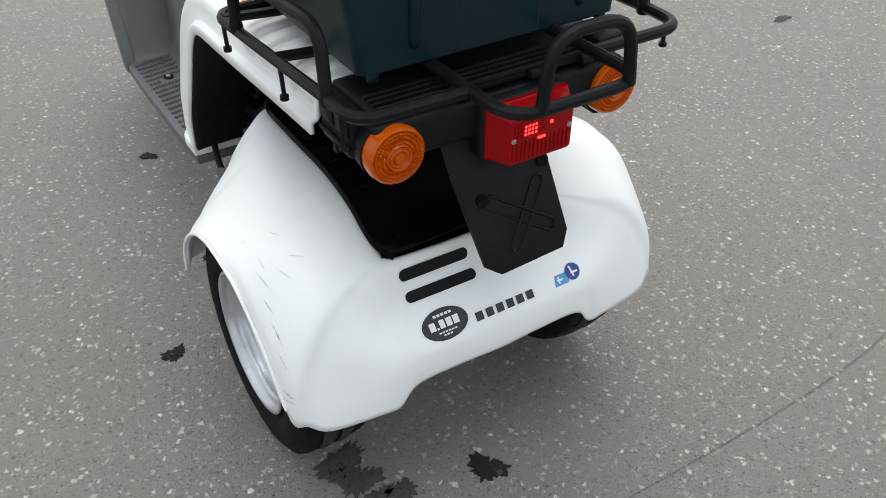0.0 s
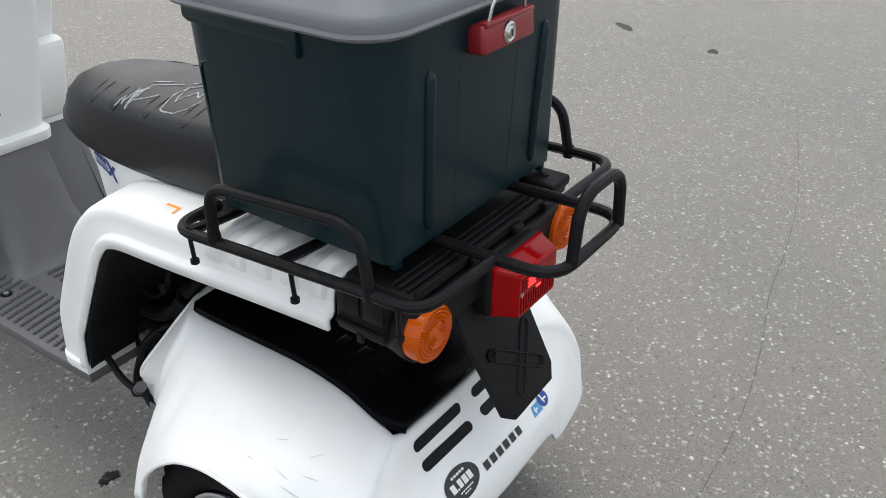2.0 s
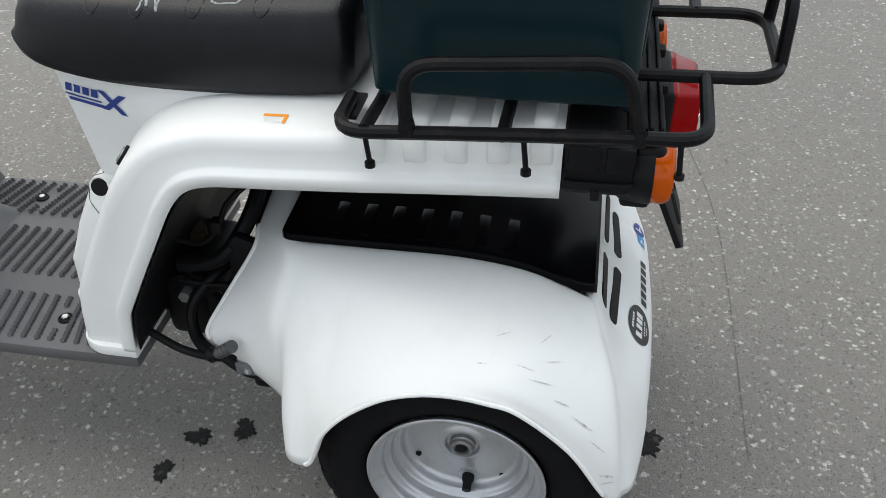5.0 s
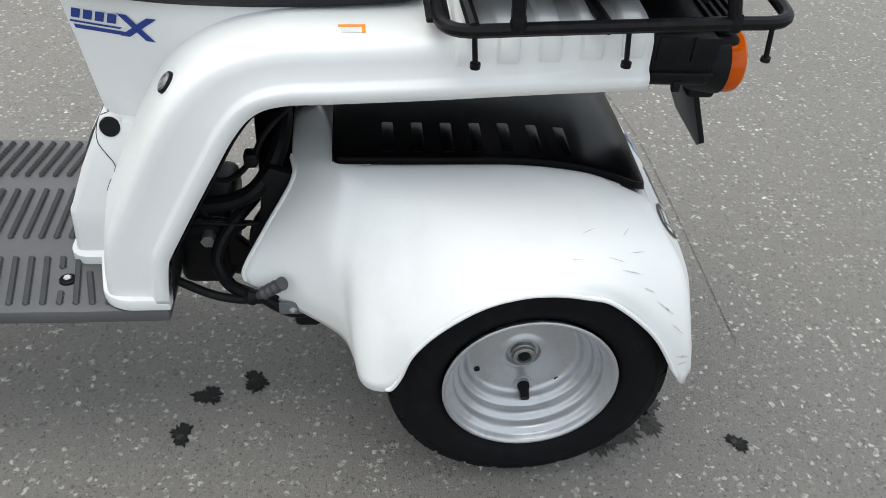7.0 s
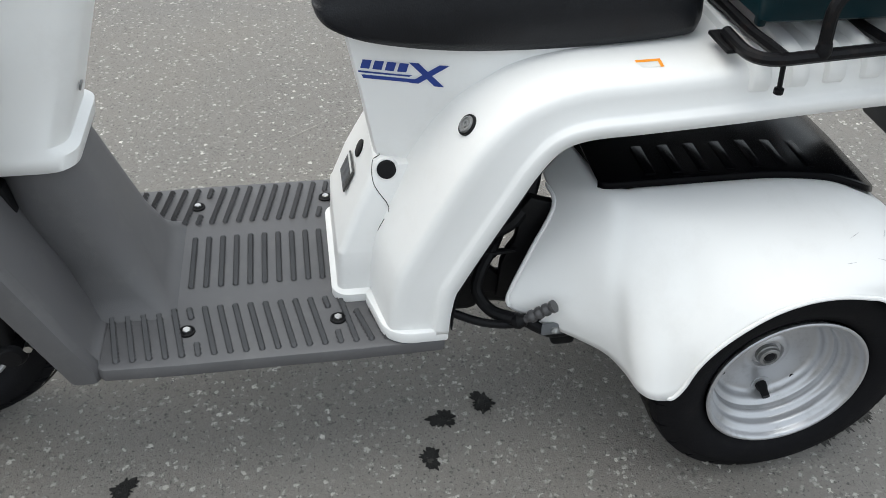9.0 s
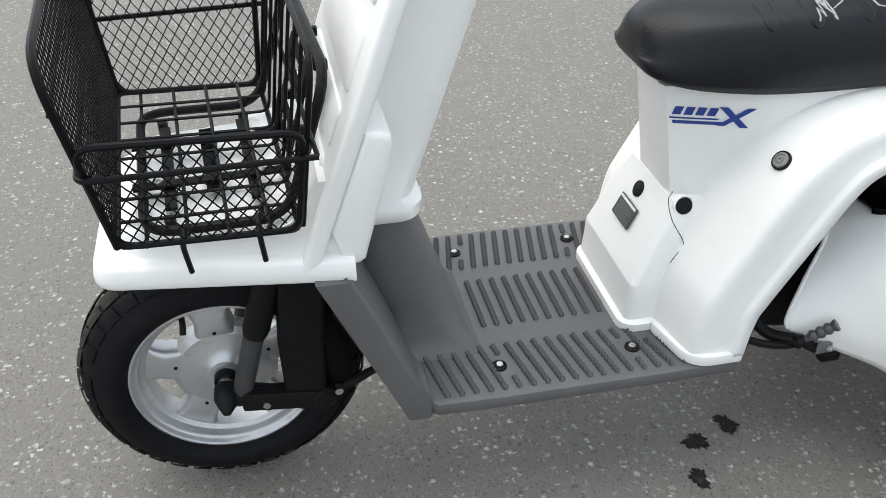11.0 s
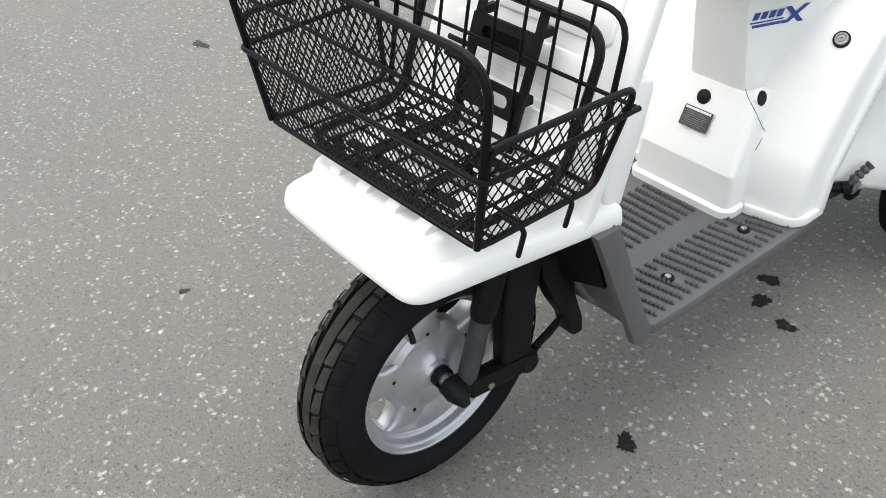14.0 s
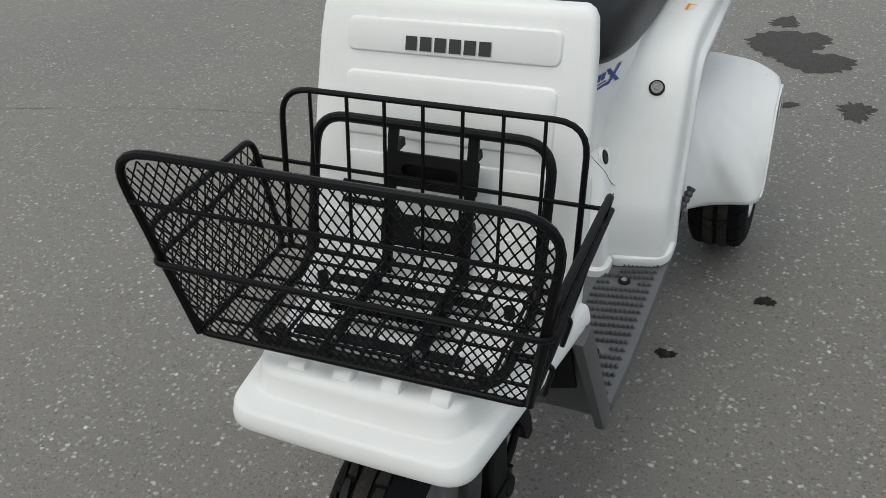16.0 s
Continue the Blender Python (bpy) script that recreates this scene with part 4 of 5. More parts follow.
def tail_unit():
    """Black rear end with lamps, number-plate flap and ribbed tray."""
    ob = part("tail_bracket", rbox((0.006, -.158, .606), (.398, .078, .062), .008, 3), BLACK, TRIKE, "black plastic rear bracket under the carrier")
    part("tray", rbox((.010, -.172, .640), (.37, .10, .012), .004, 2), BLACK, ob)
    for i in range(4):
        part("tray_rib", rbox((.012, -.188 - i * .011, .647), (.36, .005, .008), .002, 2), BLACK, ob)
    for x in (-.05, .05, .13):
        part("tray_clip", rbox((x, -.226, .640), (.020, .012, .012), .003, 2), BLACK, ob)
    part("tray_end", rbox((.176, -.196, .652), (.052, .058, .016), .005, 3), BLACK, ob)
    part("tray_bolt", moved(lathe([(0, .006), (.002, .006), (.003, .004), (.003, 0)], 6, "Z"), Matrix.Translation((.176, -.196, .660))), BLACK, ob)
    for s in (-1, 1):
        x = .006 + s * .1995
        part("end_rib", rbox((x, -.143, .622), (.005, .034, .030), .002, 2), BLACK, ob)
        part("end_rib", rbox((x, -.181, .622), (.005, .030, .030), .002, 2), BLACK, ob)
        part("end_ledge", rbox((x, -.160, .592), (.008, .074, .006), .002, 2), BLACK, ob)
        part("end_clip", rbox((x - s * .002, -.158, .576), (.006, .010, .014), .002, 2), BLACK, ob)
    part("lamp_bar", rbox((.010, -.212, .603), (.37, .036, .052), .008, 3), BLACK, ob)
    for lx in (-.151, .176):
        lamp = part("indicator", moved(lathe([(.040, .0), (.040, .026), (.028, .036), (0, .0395), (-.004, .0395)], 36, "Y"), pose(lx, -.214, .590)), BLACK, TRIKE, "round amber indicator lamp in black housing")
        part("lamp_foot", rbox((lx, -.203, .556), (.030, .034, .022), .006, 2), BLACK, lamp)
        part("indicator_lens", ribbed_lens(pose(lx, -.217, .590)), AMBER, lamp, "round amber lens with ring pattern", sharp=20)
    tl = part("tail_lamp", rbox((.024, -.226, .589), (.128, .036, .076), .008, 3), BLACK, TRIKE, "red rear lamp, lit, in black housing")
    secs = []
    for y, w, h, zc in ((-.232, .0620, .0370, .588), (-.246, .0615, .0365, .588), (-.248, .0600, .0350, .588), (-.272, .0490, .0325, .586), (-.2755, .0470, .0305, .585)):
        secs.append([(.026 + px, y, zc + pz) for px, pz in round_rect(w, h, .005, 3)])
    part("tail_lamp_lens", rings(secs), REDLENS, tl, "red chamfered lamp lens", sharp=25)
    for i in range(14):
        part("lens_flute", rbox((-.015 + i * .0063, -.2760, .571), (.0030, .0022, .026), .0008, 1), REDLENS, tl)
    for i in range(9):
        for j in range(4):
            part("lens_prism", rbox((-.014 + i * .0052, -.2760, .5925 + j * .0052), (.0034, .0020, .0034), .0008, 1), GLOW if (i in (3, 4, 5, 6) and j in (0, 1, 2)) else REDLENS, tl)
    part("lamp_glow", rbox((.026, -.2764, .583), (.012, .0015, .004), .001, 1), GLOW, tl)
    part("lamp_glow", rbox((.040, -.2764, .600), (.005, .0015, .005), .001, 1), GLOW, tl)
    for x in (-.016, .068):
        part("lens_screw", moved(lathe([(0, .0036), (-.002, .0036), (-.003, 0)], 10, "Y"), Matrix.Translation((x, -.2750, .588))), CHROME, tl)
    m = Matrix.Translation((.020, -.232, .520)) @ Matrix.Rotation(radians(-22.5), 4, "X")
    edge = [(-.098, .06), (.045, .06), (.0655, -.108), (.054, -.131), (-.048, -.135), (-.070, -.118), (-.092, 0)]
    flap = part("number_plate_flap", moved(prism(edge, "Y", -.004, .004, .0015), m), BLACK, TRIKE, "black plastic flap with embossed cross")
    def ridge(a, b, w):
        a, b = Vector((a[0], 0, a[1])), Vector((b[0], 0, b[1]))
        d = (b - a).normalized()
        side = Vector((d.z, 0, -d.x))
        loop = [a + side * w, a - d * w * .8, a - side * w, b - side * w, b + d * w * .8, b + side * w]
        return moved(tube([p + Vector((0, -.0042, 0)) for p in fillet(loop, w * .9, 3, True)], .0022, 6, True), m)
    part("embossed_bar", ridge((-.050, -.034), (.042, -.094), .0085), BLACK, flap)
    part("embossed_bar", ridge((.032, -.026), (-.020, -.108), .0085), BLACK, flap)
    for x, z in ((-.058, -.030), (.042, -.004)):
        part("flap_hole", moved(lathe([(0, .009), (-.004, .009), (-.004, .005), (-.001, 0)], 14, "Y"), m @ Matrix.Translation((x, -.003, z))), GLOSSY, flap)
    return ob


tail_unit()


def rear_rack():
    z, R = .662, .0076
    base = fillet([(-.150, .118, z - .008), (-.229, .118, z - .009), (-.226, .03, z - .005), (-.2155, -.195, z + .002), (-.214, -.262, z + .003), (-.074, -.268, z + .005)], .045, 7)
    ob = part("rear_carrier", tube(base, R, 10), TUBE, TRIKE, "black painted tubular steel carrier, rusty at the welds")
    far = fillet([(.150, .118, z - .002), (.246, .118, z - .002), (.249, -.20, z + .010), (.243, -.270, z + .012), (.101, -.266, z + .010)], .045, 7)
    part("carrier_side", tube(far, R, 10), TUBE, ob)
    def left(y):
        return -.2275 + (.04 - y) * .0515
    for s in (-1, 1):
        xa, xb = (left(.040), left(-.195)) if s < 0 else (.247, .249)
        zz = z if s < 0 else z + .006
        part("side_hoop", tube(fillet([(xa, .040, zz), (xa - s * .003, .044, zz + .070), (xb - s * .004, -.178, zz + .080), (xb, -.195, zz)], .035, 7), R, 10), TUBE, ob)
        for y in (.085, -.080):
            x = left(y) if s < 0 else .248
            part("carrier_peg", tube([(x, y, zz - .006), (x, y - .004, zz - .043)], .0030, 8), TUBE, ob)
            part("peg_foot", moved(lathe([(0, 0), (0, .0058), (-.006, .0058), (-.007, 0)], 10, "Z"), Matrix.Translation((x, y - .004, zz - .042))), TUBE, ob)
        for x, y in ((xa, .040), (xb, -.195)):
            part("weld", moved(lathe([(-.006, .0078), (-.002, .0092), (.003, .0092), (.011, .0077)], 12, "Z"), Matrix.Translation((x, y, zz))), TUBE, ob)
    for x, zz in ((-.219, z), (.250, z + .010)):
        part("carrier_peg", tube([(x, -.236, zz), (x - .001, -.239, zz - .036)], .0030, 8), TUBE, ob)
        part("peg_foot", moved(lathe([(0, 0), (0, .0055), (-.005, .0055), (-.006, 0)], 10, "Z"), Matrix.Translation((x - .001, -.239, zz - .034))), TUBE, ob)
    for y in (-.058, .085):
        part("cross_bar", tube([(left(y), y, z - .004), (-.15, y, z - .010), (.15, y, z - .010), (.248, y, z)], .0072, 8), TUBE, ob)
    part("rear_grip", tube(fillet([(-.073, -.150, z + .002), (-.076, -.350, z + .008), (.106, -.352, z + .010), (.100, -.150, z + .008)], .045, 7), R, 10), TUBE, ob)
    part("grip_hoop", tube(fillet([(-.040, -.351, z + .008), (-.032, -.351, z + .092), (.072, -.352, z + .092), (.082, -.352, z + .010)], .038, 7), R, 10), TUBE, ob)
    for s in (-1, 1):
        part("mounting_lug", rbox((s * .158, .118, .646), (.056, .026, .006), .002, 2), BLACK, ob)
        part("lug_bolt", moved(lathe([(0, .007), (.004, .007), (.005, .005), (.005, 0)], 6, "Z"), Matrix.Translation((s * .165, .118, .649))), TUBE, ob)
    return ob


rear_rack()


# ---- storage box on the carrier ----
def storage_box():
    box = tagged(new("storage_box"), "dark teal plastic storage box with grey lid, strapped on carrier", "storage box")
    cx, cy = .0165, -.050
    def ring(z, w, d, r):
        return [(cx + px, cy + .008 * (z - .674) / .262 + py, z) for px, py in round_rect(w, d, r, 8)]
    def half(z):
        f = (z - .672) / .246
        return .1870 + .022 * f, .1385 + .016 * f, .012 + .048 * f
    secs = [ring(.669, .180, .132, .016)] + [ring(z, *half(z)) for z in (.674, .72, .77, .82, .86, .90, .936)]
    body = part("box_body", rings(secs), TEAL, box, "dark teal moulded plastic body", sharp=28)
    def back(x, z, out=0.0):
        return (x, cy + .008 * (z - .674) / .262 - half(z)[1] - out, z)
    for x in (-.100, .140):
        part("pressed_rib", tube([back(x, .694, -.002), back(x, .697, -.001), back(x, .703, -.001), back(x * 1.02, .80, -.001), back(x * 1.04, .879, -.001), back(x * 1.04, .885, -.001), back(x * 1.04, .888, -.002)], [.003, .0058, .0078, .0078, .0078, .0058, .003], 12), TEAL, body)
    for x in (-.044, .077):
        part("groove", tube([back(x, .674, -.0006), back(x * 1.02, .77, -.0006), back(x * 1.05, .884, -.0006)], .0013, 5), INK, body)
    for s in (-1, 1):
        def side(y, z, out=0.0):
            return (cx + s * (half(z)[0] + out), y, z)
        part("pressed_frame", tube(fillet([side(.070, .690, -.0012), side(.074, .872, -.0012), side(-.155, .872, -.0012), side(-.145, .690, -.0012)], .02, 4), .0014, 6), TEAL, body)
        part("handle_lip", prism([(.080, .936), (.080, .922), (.070, .917), (-.078, .917), (-.088, .904), (-.094, .904), (-.094, .936)], "X", *sorted((cx + s * .200, cx + s * .2155)), .003), TEAL, body)
        for y in (-.185, .080):
            part("box_foot", rbox((cx + s * .168, y if y > 0 else y + .003, .668), (.014, .010, .014), .003, 2), TEAL, body)
    lid = part("box_lid", rings([ring(.934, .215, .154, .050), ring(.937, .2225, .161, .055), ring(.953, .224, .163, .056), ring(.962, .220, .159, .054), ring(.966, .210, .149, .048), ring(.984, .200, .139, .042), ring(.988, .18, .12, .04)]), LID, box, "grey plastic lid with rounded rim", sharp=50)
    part("lid_bead", tube([Vector(p) for p in ring(.942, .2242, .1632, .056)], .0038, 6, True), LID, lid)
    y = cy - .1575
    tip = Matrix.Rotation(radians(-6), 4, "X")
    lock = part("lock_housing", rbox((.022, y + .002, .905), (.112, .026, .034), .006, 3, tip), RED, box, "red plastic lock housing with chrome cylinder")
    part("lock_ridge", rbox((.022, y - .004, .922), (.104, .016, .006), .002, 2, tip), RED, lock)
    part("lock_cylinder", moved(lathe([(.006, .0125), (-.002, .0125), (-.004, .010), (-.003, .0075), (-.005, .0060), (-.005, 0)], 24, "Y"), Matrix.Translation((.018, y - .0105, .906))), CHROME, lock, "chrome key cylinder")
    part("key_slot", rbox((.018, y - .0158, .906), (.0016, .001, .007), 0), INK, lock)
    part("latch_wire", tube(fillet([(-.022, y - .006, .915), (-.016, y - .010, .950), (.050, y - .010, .960), (.060, y - .006, .915)], .012, 4), .0020, 6), CHROME, lock)
    return box


storage_box()


# ---- front wheel, fork and basket ----
def front_wheel():
    hub = wheel("front_wheel", 1.184, -.010, .2120, .116, .1335)
    side = [(.026, .147), (.033, .1485), (.0362, .1470), (.0365, .1440), (.0345, .1415), (.0300, .1400), (.0282, .1375), (.0275, .1345), (.0240, .1330), (.0190, .1322), (.0172, .1300), (.0165, .1265), (.0150, .1240)]
    side = [(a * 1.15, c * .93) for a, c in side]
    ring_bm = lathe([(a, c) for a, c in side] + [(-a, c) for a, c in side[::-1]] + [side[0]], 80)
    part("rim", ring_bm, SILVER, hub, "silver cast wheel with broad spokes", sharp=50)
    core = lathe([(-.036, 0), (-.036, .021), (-.030, .024), (-.026, .030), (-.0205, .040), (-.0185, .068), (-.012, .078), (.012, .078), (.0185, .068), (.0205, .040), (.026, .030), (.030, .024), (.036, .021), (.036, 0)], 40)
    part("hub_disc", core, SILVER, hub, sharp=28)
    for k in range(5):
        a = 2 * math.pi * k / 5 + .218
        secs = []
        for r, w, t in ((.052, .034, .0150), (.072, .029, .0200), (.090, .026, .0205), (.105, .029, .0185), (.1185, .040, .0145)):
            secs.append([(px, py, r) for px, py in round_rect(t, w, min(t, w) * .55, 4)])
        sp = part("spoke", rings(secs), SILVER, hub, sharp=50)
        sp.matrix_basis = Matrix.Rotation(a - math.pi / 2, 4, "X")
        for s in (-1, 1):
            part("spoke_hole", moved(lathe([(s * .0202, 0), (s * .0206, .0030), (s * .016, .0030)], 10), Matrix.Translation((0, 0, .072))), BLACK, hub).matrix_basis = sp.matrix_basis
    part("axle", tube([(-.062, 0, 0), (.062, 0, 0)], .012, 14), CHROME, hub)
    part("axle_sleeve", tube([(-.048, 0, 0), (.048, 0, 0)], .017, 16), BLACK, hub)
    part("valve_stem", tube(smooth_line([(-.014, .050, .116), (-.030, .046, .107), (-.040, .047, .092)], 4), .0045, 8), BLACK, hub)
    tread(hub, .116, .2120, .1335, 34, CROWN["front_wheel"])
    return hub


front_wheel()


def front_fork():
    ob = part("front_fork", tube([(0, 1.085, .30), (0, 1.03, .50)], .03, 14), BLACK, TRIKE, "black front fork with trailing links and dampers")
    for s in (-1, 1):
        x = -.007 + s * .072
        secs = []
        for y, z, w, d in ((1.062, .168, .012, .022), (1.070, .21, .014, .030), (1.070, .30, .016, .032), (1.060, .40, .018, .034), (1.050, .48, .018, .036)):
            secs.append([(x + px, y + py, z) for px, py in round_rect(w, d, .008, 4)])
        part("fork_leg", rings(secs), BLACK, ob)
        part("link_arm", tube([(x, 1.030, .186), (x - s * .001, 1.06, .186), (x - s * .002, 1.12, .194), (x - s * .002, 1.183, .2065)], [.014, .019, .016, .019], 12), BLACK, ob)
        part("link_plate", rbox((x + s * .008, 1.100, .193), (.020, .125, .034), .005, 2, Matrix.Rotation(radians(7), 4, "X")), BLACK, ob)
        part("link_bolt", moved(lathe([(-.003, 0), (-.003, .0055), (.003, .0055), (.003, 0)], 6), Matrix.Translation((x + s * .018, 1.128, .192))), DULL, ob)
        part("axle_cap", tube([(x + s * -.012, 1.183, .2085), (x + s * .008, 1.184, .205), (x + s * .020, 1.1845, .201), (x + s * .030, 1.185, .197)], [.0185, .0185, .0125, .006], 18), BLACK, ob)
        part("damper_rod", tube([(x, 1.160, .212), (x, 1.126, .335)], .0150, 14), DAMPER, ob)
        part("damper_body", tube([(x, 1.132, .312), (x, 1.128, .325), (x, 1.092, .45)], [.0165, .0195, .0195], 14), BLACK, ob)
        part("pivot_boss", tube([(x - s * .01, 1.046, .184), (x + s * .012, 1.046, .184), (x + s * .020, 1.046, .184)], [.021, .021, .015], 16), BLACK, ob)
        part("pivot_bolt", moved(lathe([(-.006, 0), (-.006, .0065), (.006, .0065), (.006, 0)], 6), Matrix.Translation((x + s * .008, 1.022, .194))), CHROME, ob)
        part("brake_link", tube([(x, 1.024, .190), (x, .992, .203), (x * .98, .962, .218)], [.006, .007, .006], 8), BLACK, ob)
    guard = [(-.176, .350), (-.150, .338), (-.110, .318), (-.060, .300), (.060, .300), (.110, .318), (.150, .338), (.176, .350), (.180, .466), (-.180, .466)]
    secs = [[(x, .985 + (z - .35) * .40 + d, z) for x, z in guard] for d in (0, .006)]
    part("inner_guard", rings(secs), BLACK, ob, "black plastic guard between wheel and toe board")
    part("mud_flap", prism([(.985, .46), (1.04, .46), (1.02, .33), (.990, .268), (.962, .222), (.950, .184), (.938, .173), (.920, .174), (.924, .205), (.945, .262), (.962, .34)], "X", -.088, -.060, .002), BLACK, ob, "black rubber mud flap behind the wheel")
    return ob


front_fork()


def mesh_sheet(corner, step=.0100, slope=1.55, wire=.00066):
    """Diamond mesh of thin strips inside a four-cornered sheet: corner(u, v) gives the place, with u, v in metres inside an outline test."""
    fn, w, h, inside = corner
    verts, faces = [], []
    for s in (1, -1):
        lo, hi = (-h / slope, w) if s > 0 else (0, w + h / slope)
        c = lo
        while c < hi:
            run = []
            n = 24
            for i in range(n + 1):
                v = h * i / n
                u = c + s * v / slope
                run.append((u, v) if 0 <= u <= w and inside(u, v) else None)
            seg = []
            for p in run + [None]:
                if p is not None:
                    seg.append(p)
                else:
                    if len(seg) > 1:
                        a, b = Vector(fn(*seg[0])), Vector(fn(*seg[-1]))
                        d = (b - a).normalized()
                        nrm = (Vector(fn(seg[0][0] + .001, seg[0][1])) - a).cross(Vector(fn(seg[0][0], seg[0][1] + .001)) - a).normalized()
                        q = d.cross(nrm).normalized()
                        base = len(verts)
                        for e in (a, b):
                            for du, dv in ((-1, -1), (1, -1), (1, 1), (-1, 1)):
                                verts.append(e + q * wire * du + nrm * wire * dv)
                        for f in range(4):
                            g = (f + 1) % 4
                            faces.append((base + f, base + g, base + 4 + g, base + 4 + f))
                    seg = []
            c += step
    bm = bmesh.new()
    vs = [bm.verts.new(v) for v in verts]
    for f in faces:
        bm.faces.new([vs[i] for i in f])
    return bm


def basket():
    ob = new("front_basket")
    ob.parent = TRIKE
    tagged(ob, "black wire and diamond-mesh front basket on a tube frame")
    # the basket sits slightly askew: its own axes, from the middle of the front bottom edge
    ex = Vector((.372, .029, .018)).normalized()
    ez = Vector((0, 0, 1))
    ez = (ez - ex * ez.dot(ex)).normalized()
    ey = ez.cross(ex)
    at = Vector((-.019, 1.2685, .571))

    def loc(u, v, w):
        return at + ex * u + ey * v + ez * w
    R, r = .0042, .0028
    FH = .236

    def front(u, v):
        t = v / FH
        hw = .187 + .034 * t
        return loc((u / .40 * 2 - 1) * hw, .030 * t, v)

    def front_in(u, v):
        du, dv = min(u, .40 - u), FH - v
        return not (du < .05 and dv < .05 and (.05 - du) ** 2 + (.05 - dv) ** 2 > .05 ** 2)
    part("front_mesh", mesh_sheet((front, .40, FH, front_in), step=.0108, slope=1.55), WIRE, ob, "black diamond mesh panel")
    part("front_rim", tube(fillet([front(0, 0), front(0, FH), front(.40, FH), front(.40, 0)], .05, 6), R + .0006, 8), WIRE, ob)
    part("front_wire", tube([front(0, .178) + ey * .004, front(.40, .178) + ey * .004], r, 6), WIRE, ob)
    for s in (-1, 1):
        def side(u, v, s=s):
            t = v / .140
            f = u / .20
            return loc(s * (.187 + .003 * f + (.024 + .006 * f) * t), (-.198 * f) + (.016 * (1 - f) - .010 * f) * t, -.010 * f + (.140 + .002 * f) * t)

        def side_in(u, v):
            du = .20 - u
            return not (du < .03 and v < .03 and (.03 - du) ** 2 + (.03 - v) ** 2 > .03 ** 2)
        part("side_mesh", mesh_sheet((side, .20, .140, side_in), step=.0148, slope=1.5), WIRE, ob, "black diamond mesh panel")
        outline = [side(0, 0), side(0, .140), side(.2, .140), side(.2, 0)]
        part("side_rim", tube(fillet(outline, .022, 5, True), R, 8, True), WIRE, ob)
    band = fillet([loc(-.219, -.222, .100), loc(-.210, .020, .101), loc(.210, .020, .101), loc(.219, -.222, .100)], .014, 4)
    part("band_wire", tube(band, R * .85, 8), WIRE, ob)
    part("bottom_rim", tube(fillet([loc(-.190, -.198, -.010), loc(-.187, 0, 0), loc(.187, 0, 0), loc(.190, -.198, -.010)], .012, 4, True), R * .9, 8, True), WIRE, ob)
    top = fillet([loc(-.186, -.202, -.008), loc(-.187, -.226, .198), loc(.180, -.226, .196), loc(.182, -.202, -.008)], .038, 6)
    part("back_rim", tube(top, R * .9, 8), WIRE, ob)
    part("back_wire", tube([loc(-.216, -.221, .100), loc(.216, -.221, .100)], r, 6), WIRE, ob)
    for i in range(7):
        u = -.141 + i * .047
        part("back_wire", tube(fillet([loc(u, -.224, .198), loc(u, -.200, -.006), loc(u, 0, .001)], .014, 4), r * .85, 6), WIRE, ob)
    for v in (-.165, -.120, -.075, -.030):
        part("floor_wire", tube([loc(-.189, v, -.004), loc(.189, v, -.004)], r * .9, 6), WIRE, ob)
    frame_path = fillet([loc(-.147, -.026, -.016), loc(-.147, -.190, -.020), loc(-.147, -.246, .158), loc(.147, -.246, .158), loc(.147, -.190, -.020), loc(.147, -.026, -.016)], .040, 7, True)
    part("tube_frame", tube(frame_path, .0063, 10, True), TUBE, ob, "thick black tube frame behind the basket")
    def slab(u0, u1, v0, v1, w0, w1):
        bm = rings([[loc(u, v0, w0), loc(u, v0, w1), loc(u, v1, w1), loc(u, v1, w0)] for u in (u0, u1)])
        return bm
    for u in (-.052, .048):
        bm = rings([[loc(u + a, -.200 + b, -.024), loc(u + a, -.252 + b, .152), loc(u + a2, -.252 + b, .152), loc(u + a2, -.200 + b, -.024)] for a, a2, b in ((-.0065, .0065, 0), (-.0065, .0065, .004))])
        part("upright_strap", bm, BLACK, ob)
        part("floor_strap", slab(u - .0070, u + .0070, -.205, -.015, -.014, -.010), BLACK, ob)
        for v in (-.170, -.045):
            part("strap_bolt", moved(lathe([(0, .0055), (.004, .0055), (.005, .004), (.005, 0)], 8, "Z"), Matrix.Translation(loc(u, v, -.010))), DULL, ob)
    part("floor_strap", slab(-.100, .100, -.167, -.153, -.020, -.016), BLACK, ob)
    part("floor_strap", slab(-.100, .100, -.065, -.051, -.020, -.016), BLACK, ob)
    part("floor_plate", slab(-.070, .080, -.122, -.102, -.018, -.014), GLOSSY, ob, "flat black plate under the basket floor")

    def back_v(w):
        return -.200 - .052 * (w + .024) / .176

    def slotted(uc, wc, hw, hh, sw, sh, su):
        out, hole = round_rect(hw, hh, .003, 5), [(a + su, b) for a, b in round_rect(sw, sh, sh * .98, 5)]
        def put(a, b, d):
            return loc(uc + a, back_v(wc + b) + .005 + d, wc + b)
        return rings([[put(a, b, 0) for a, b in out], [put(a, b, .003) for a, b in out], [put(a, b, .003) for a, b in hole], [put(a, b, 0) for a, b in hole], [put(a, b, 0) for a, b in out]], caps=False)
    part("back_plate", slotted(-.004, .106, .058, .020, .036, .0075, .002), BLACK, ob, "black steel back plate with a slot")
    part("back_plate", slotted(-.002, .034, .058, .019, .024, .0085, -.008), BLACK, ob, "black steel back plate with a slot")
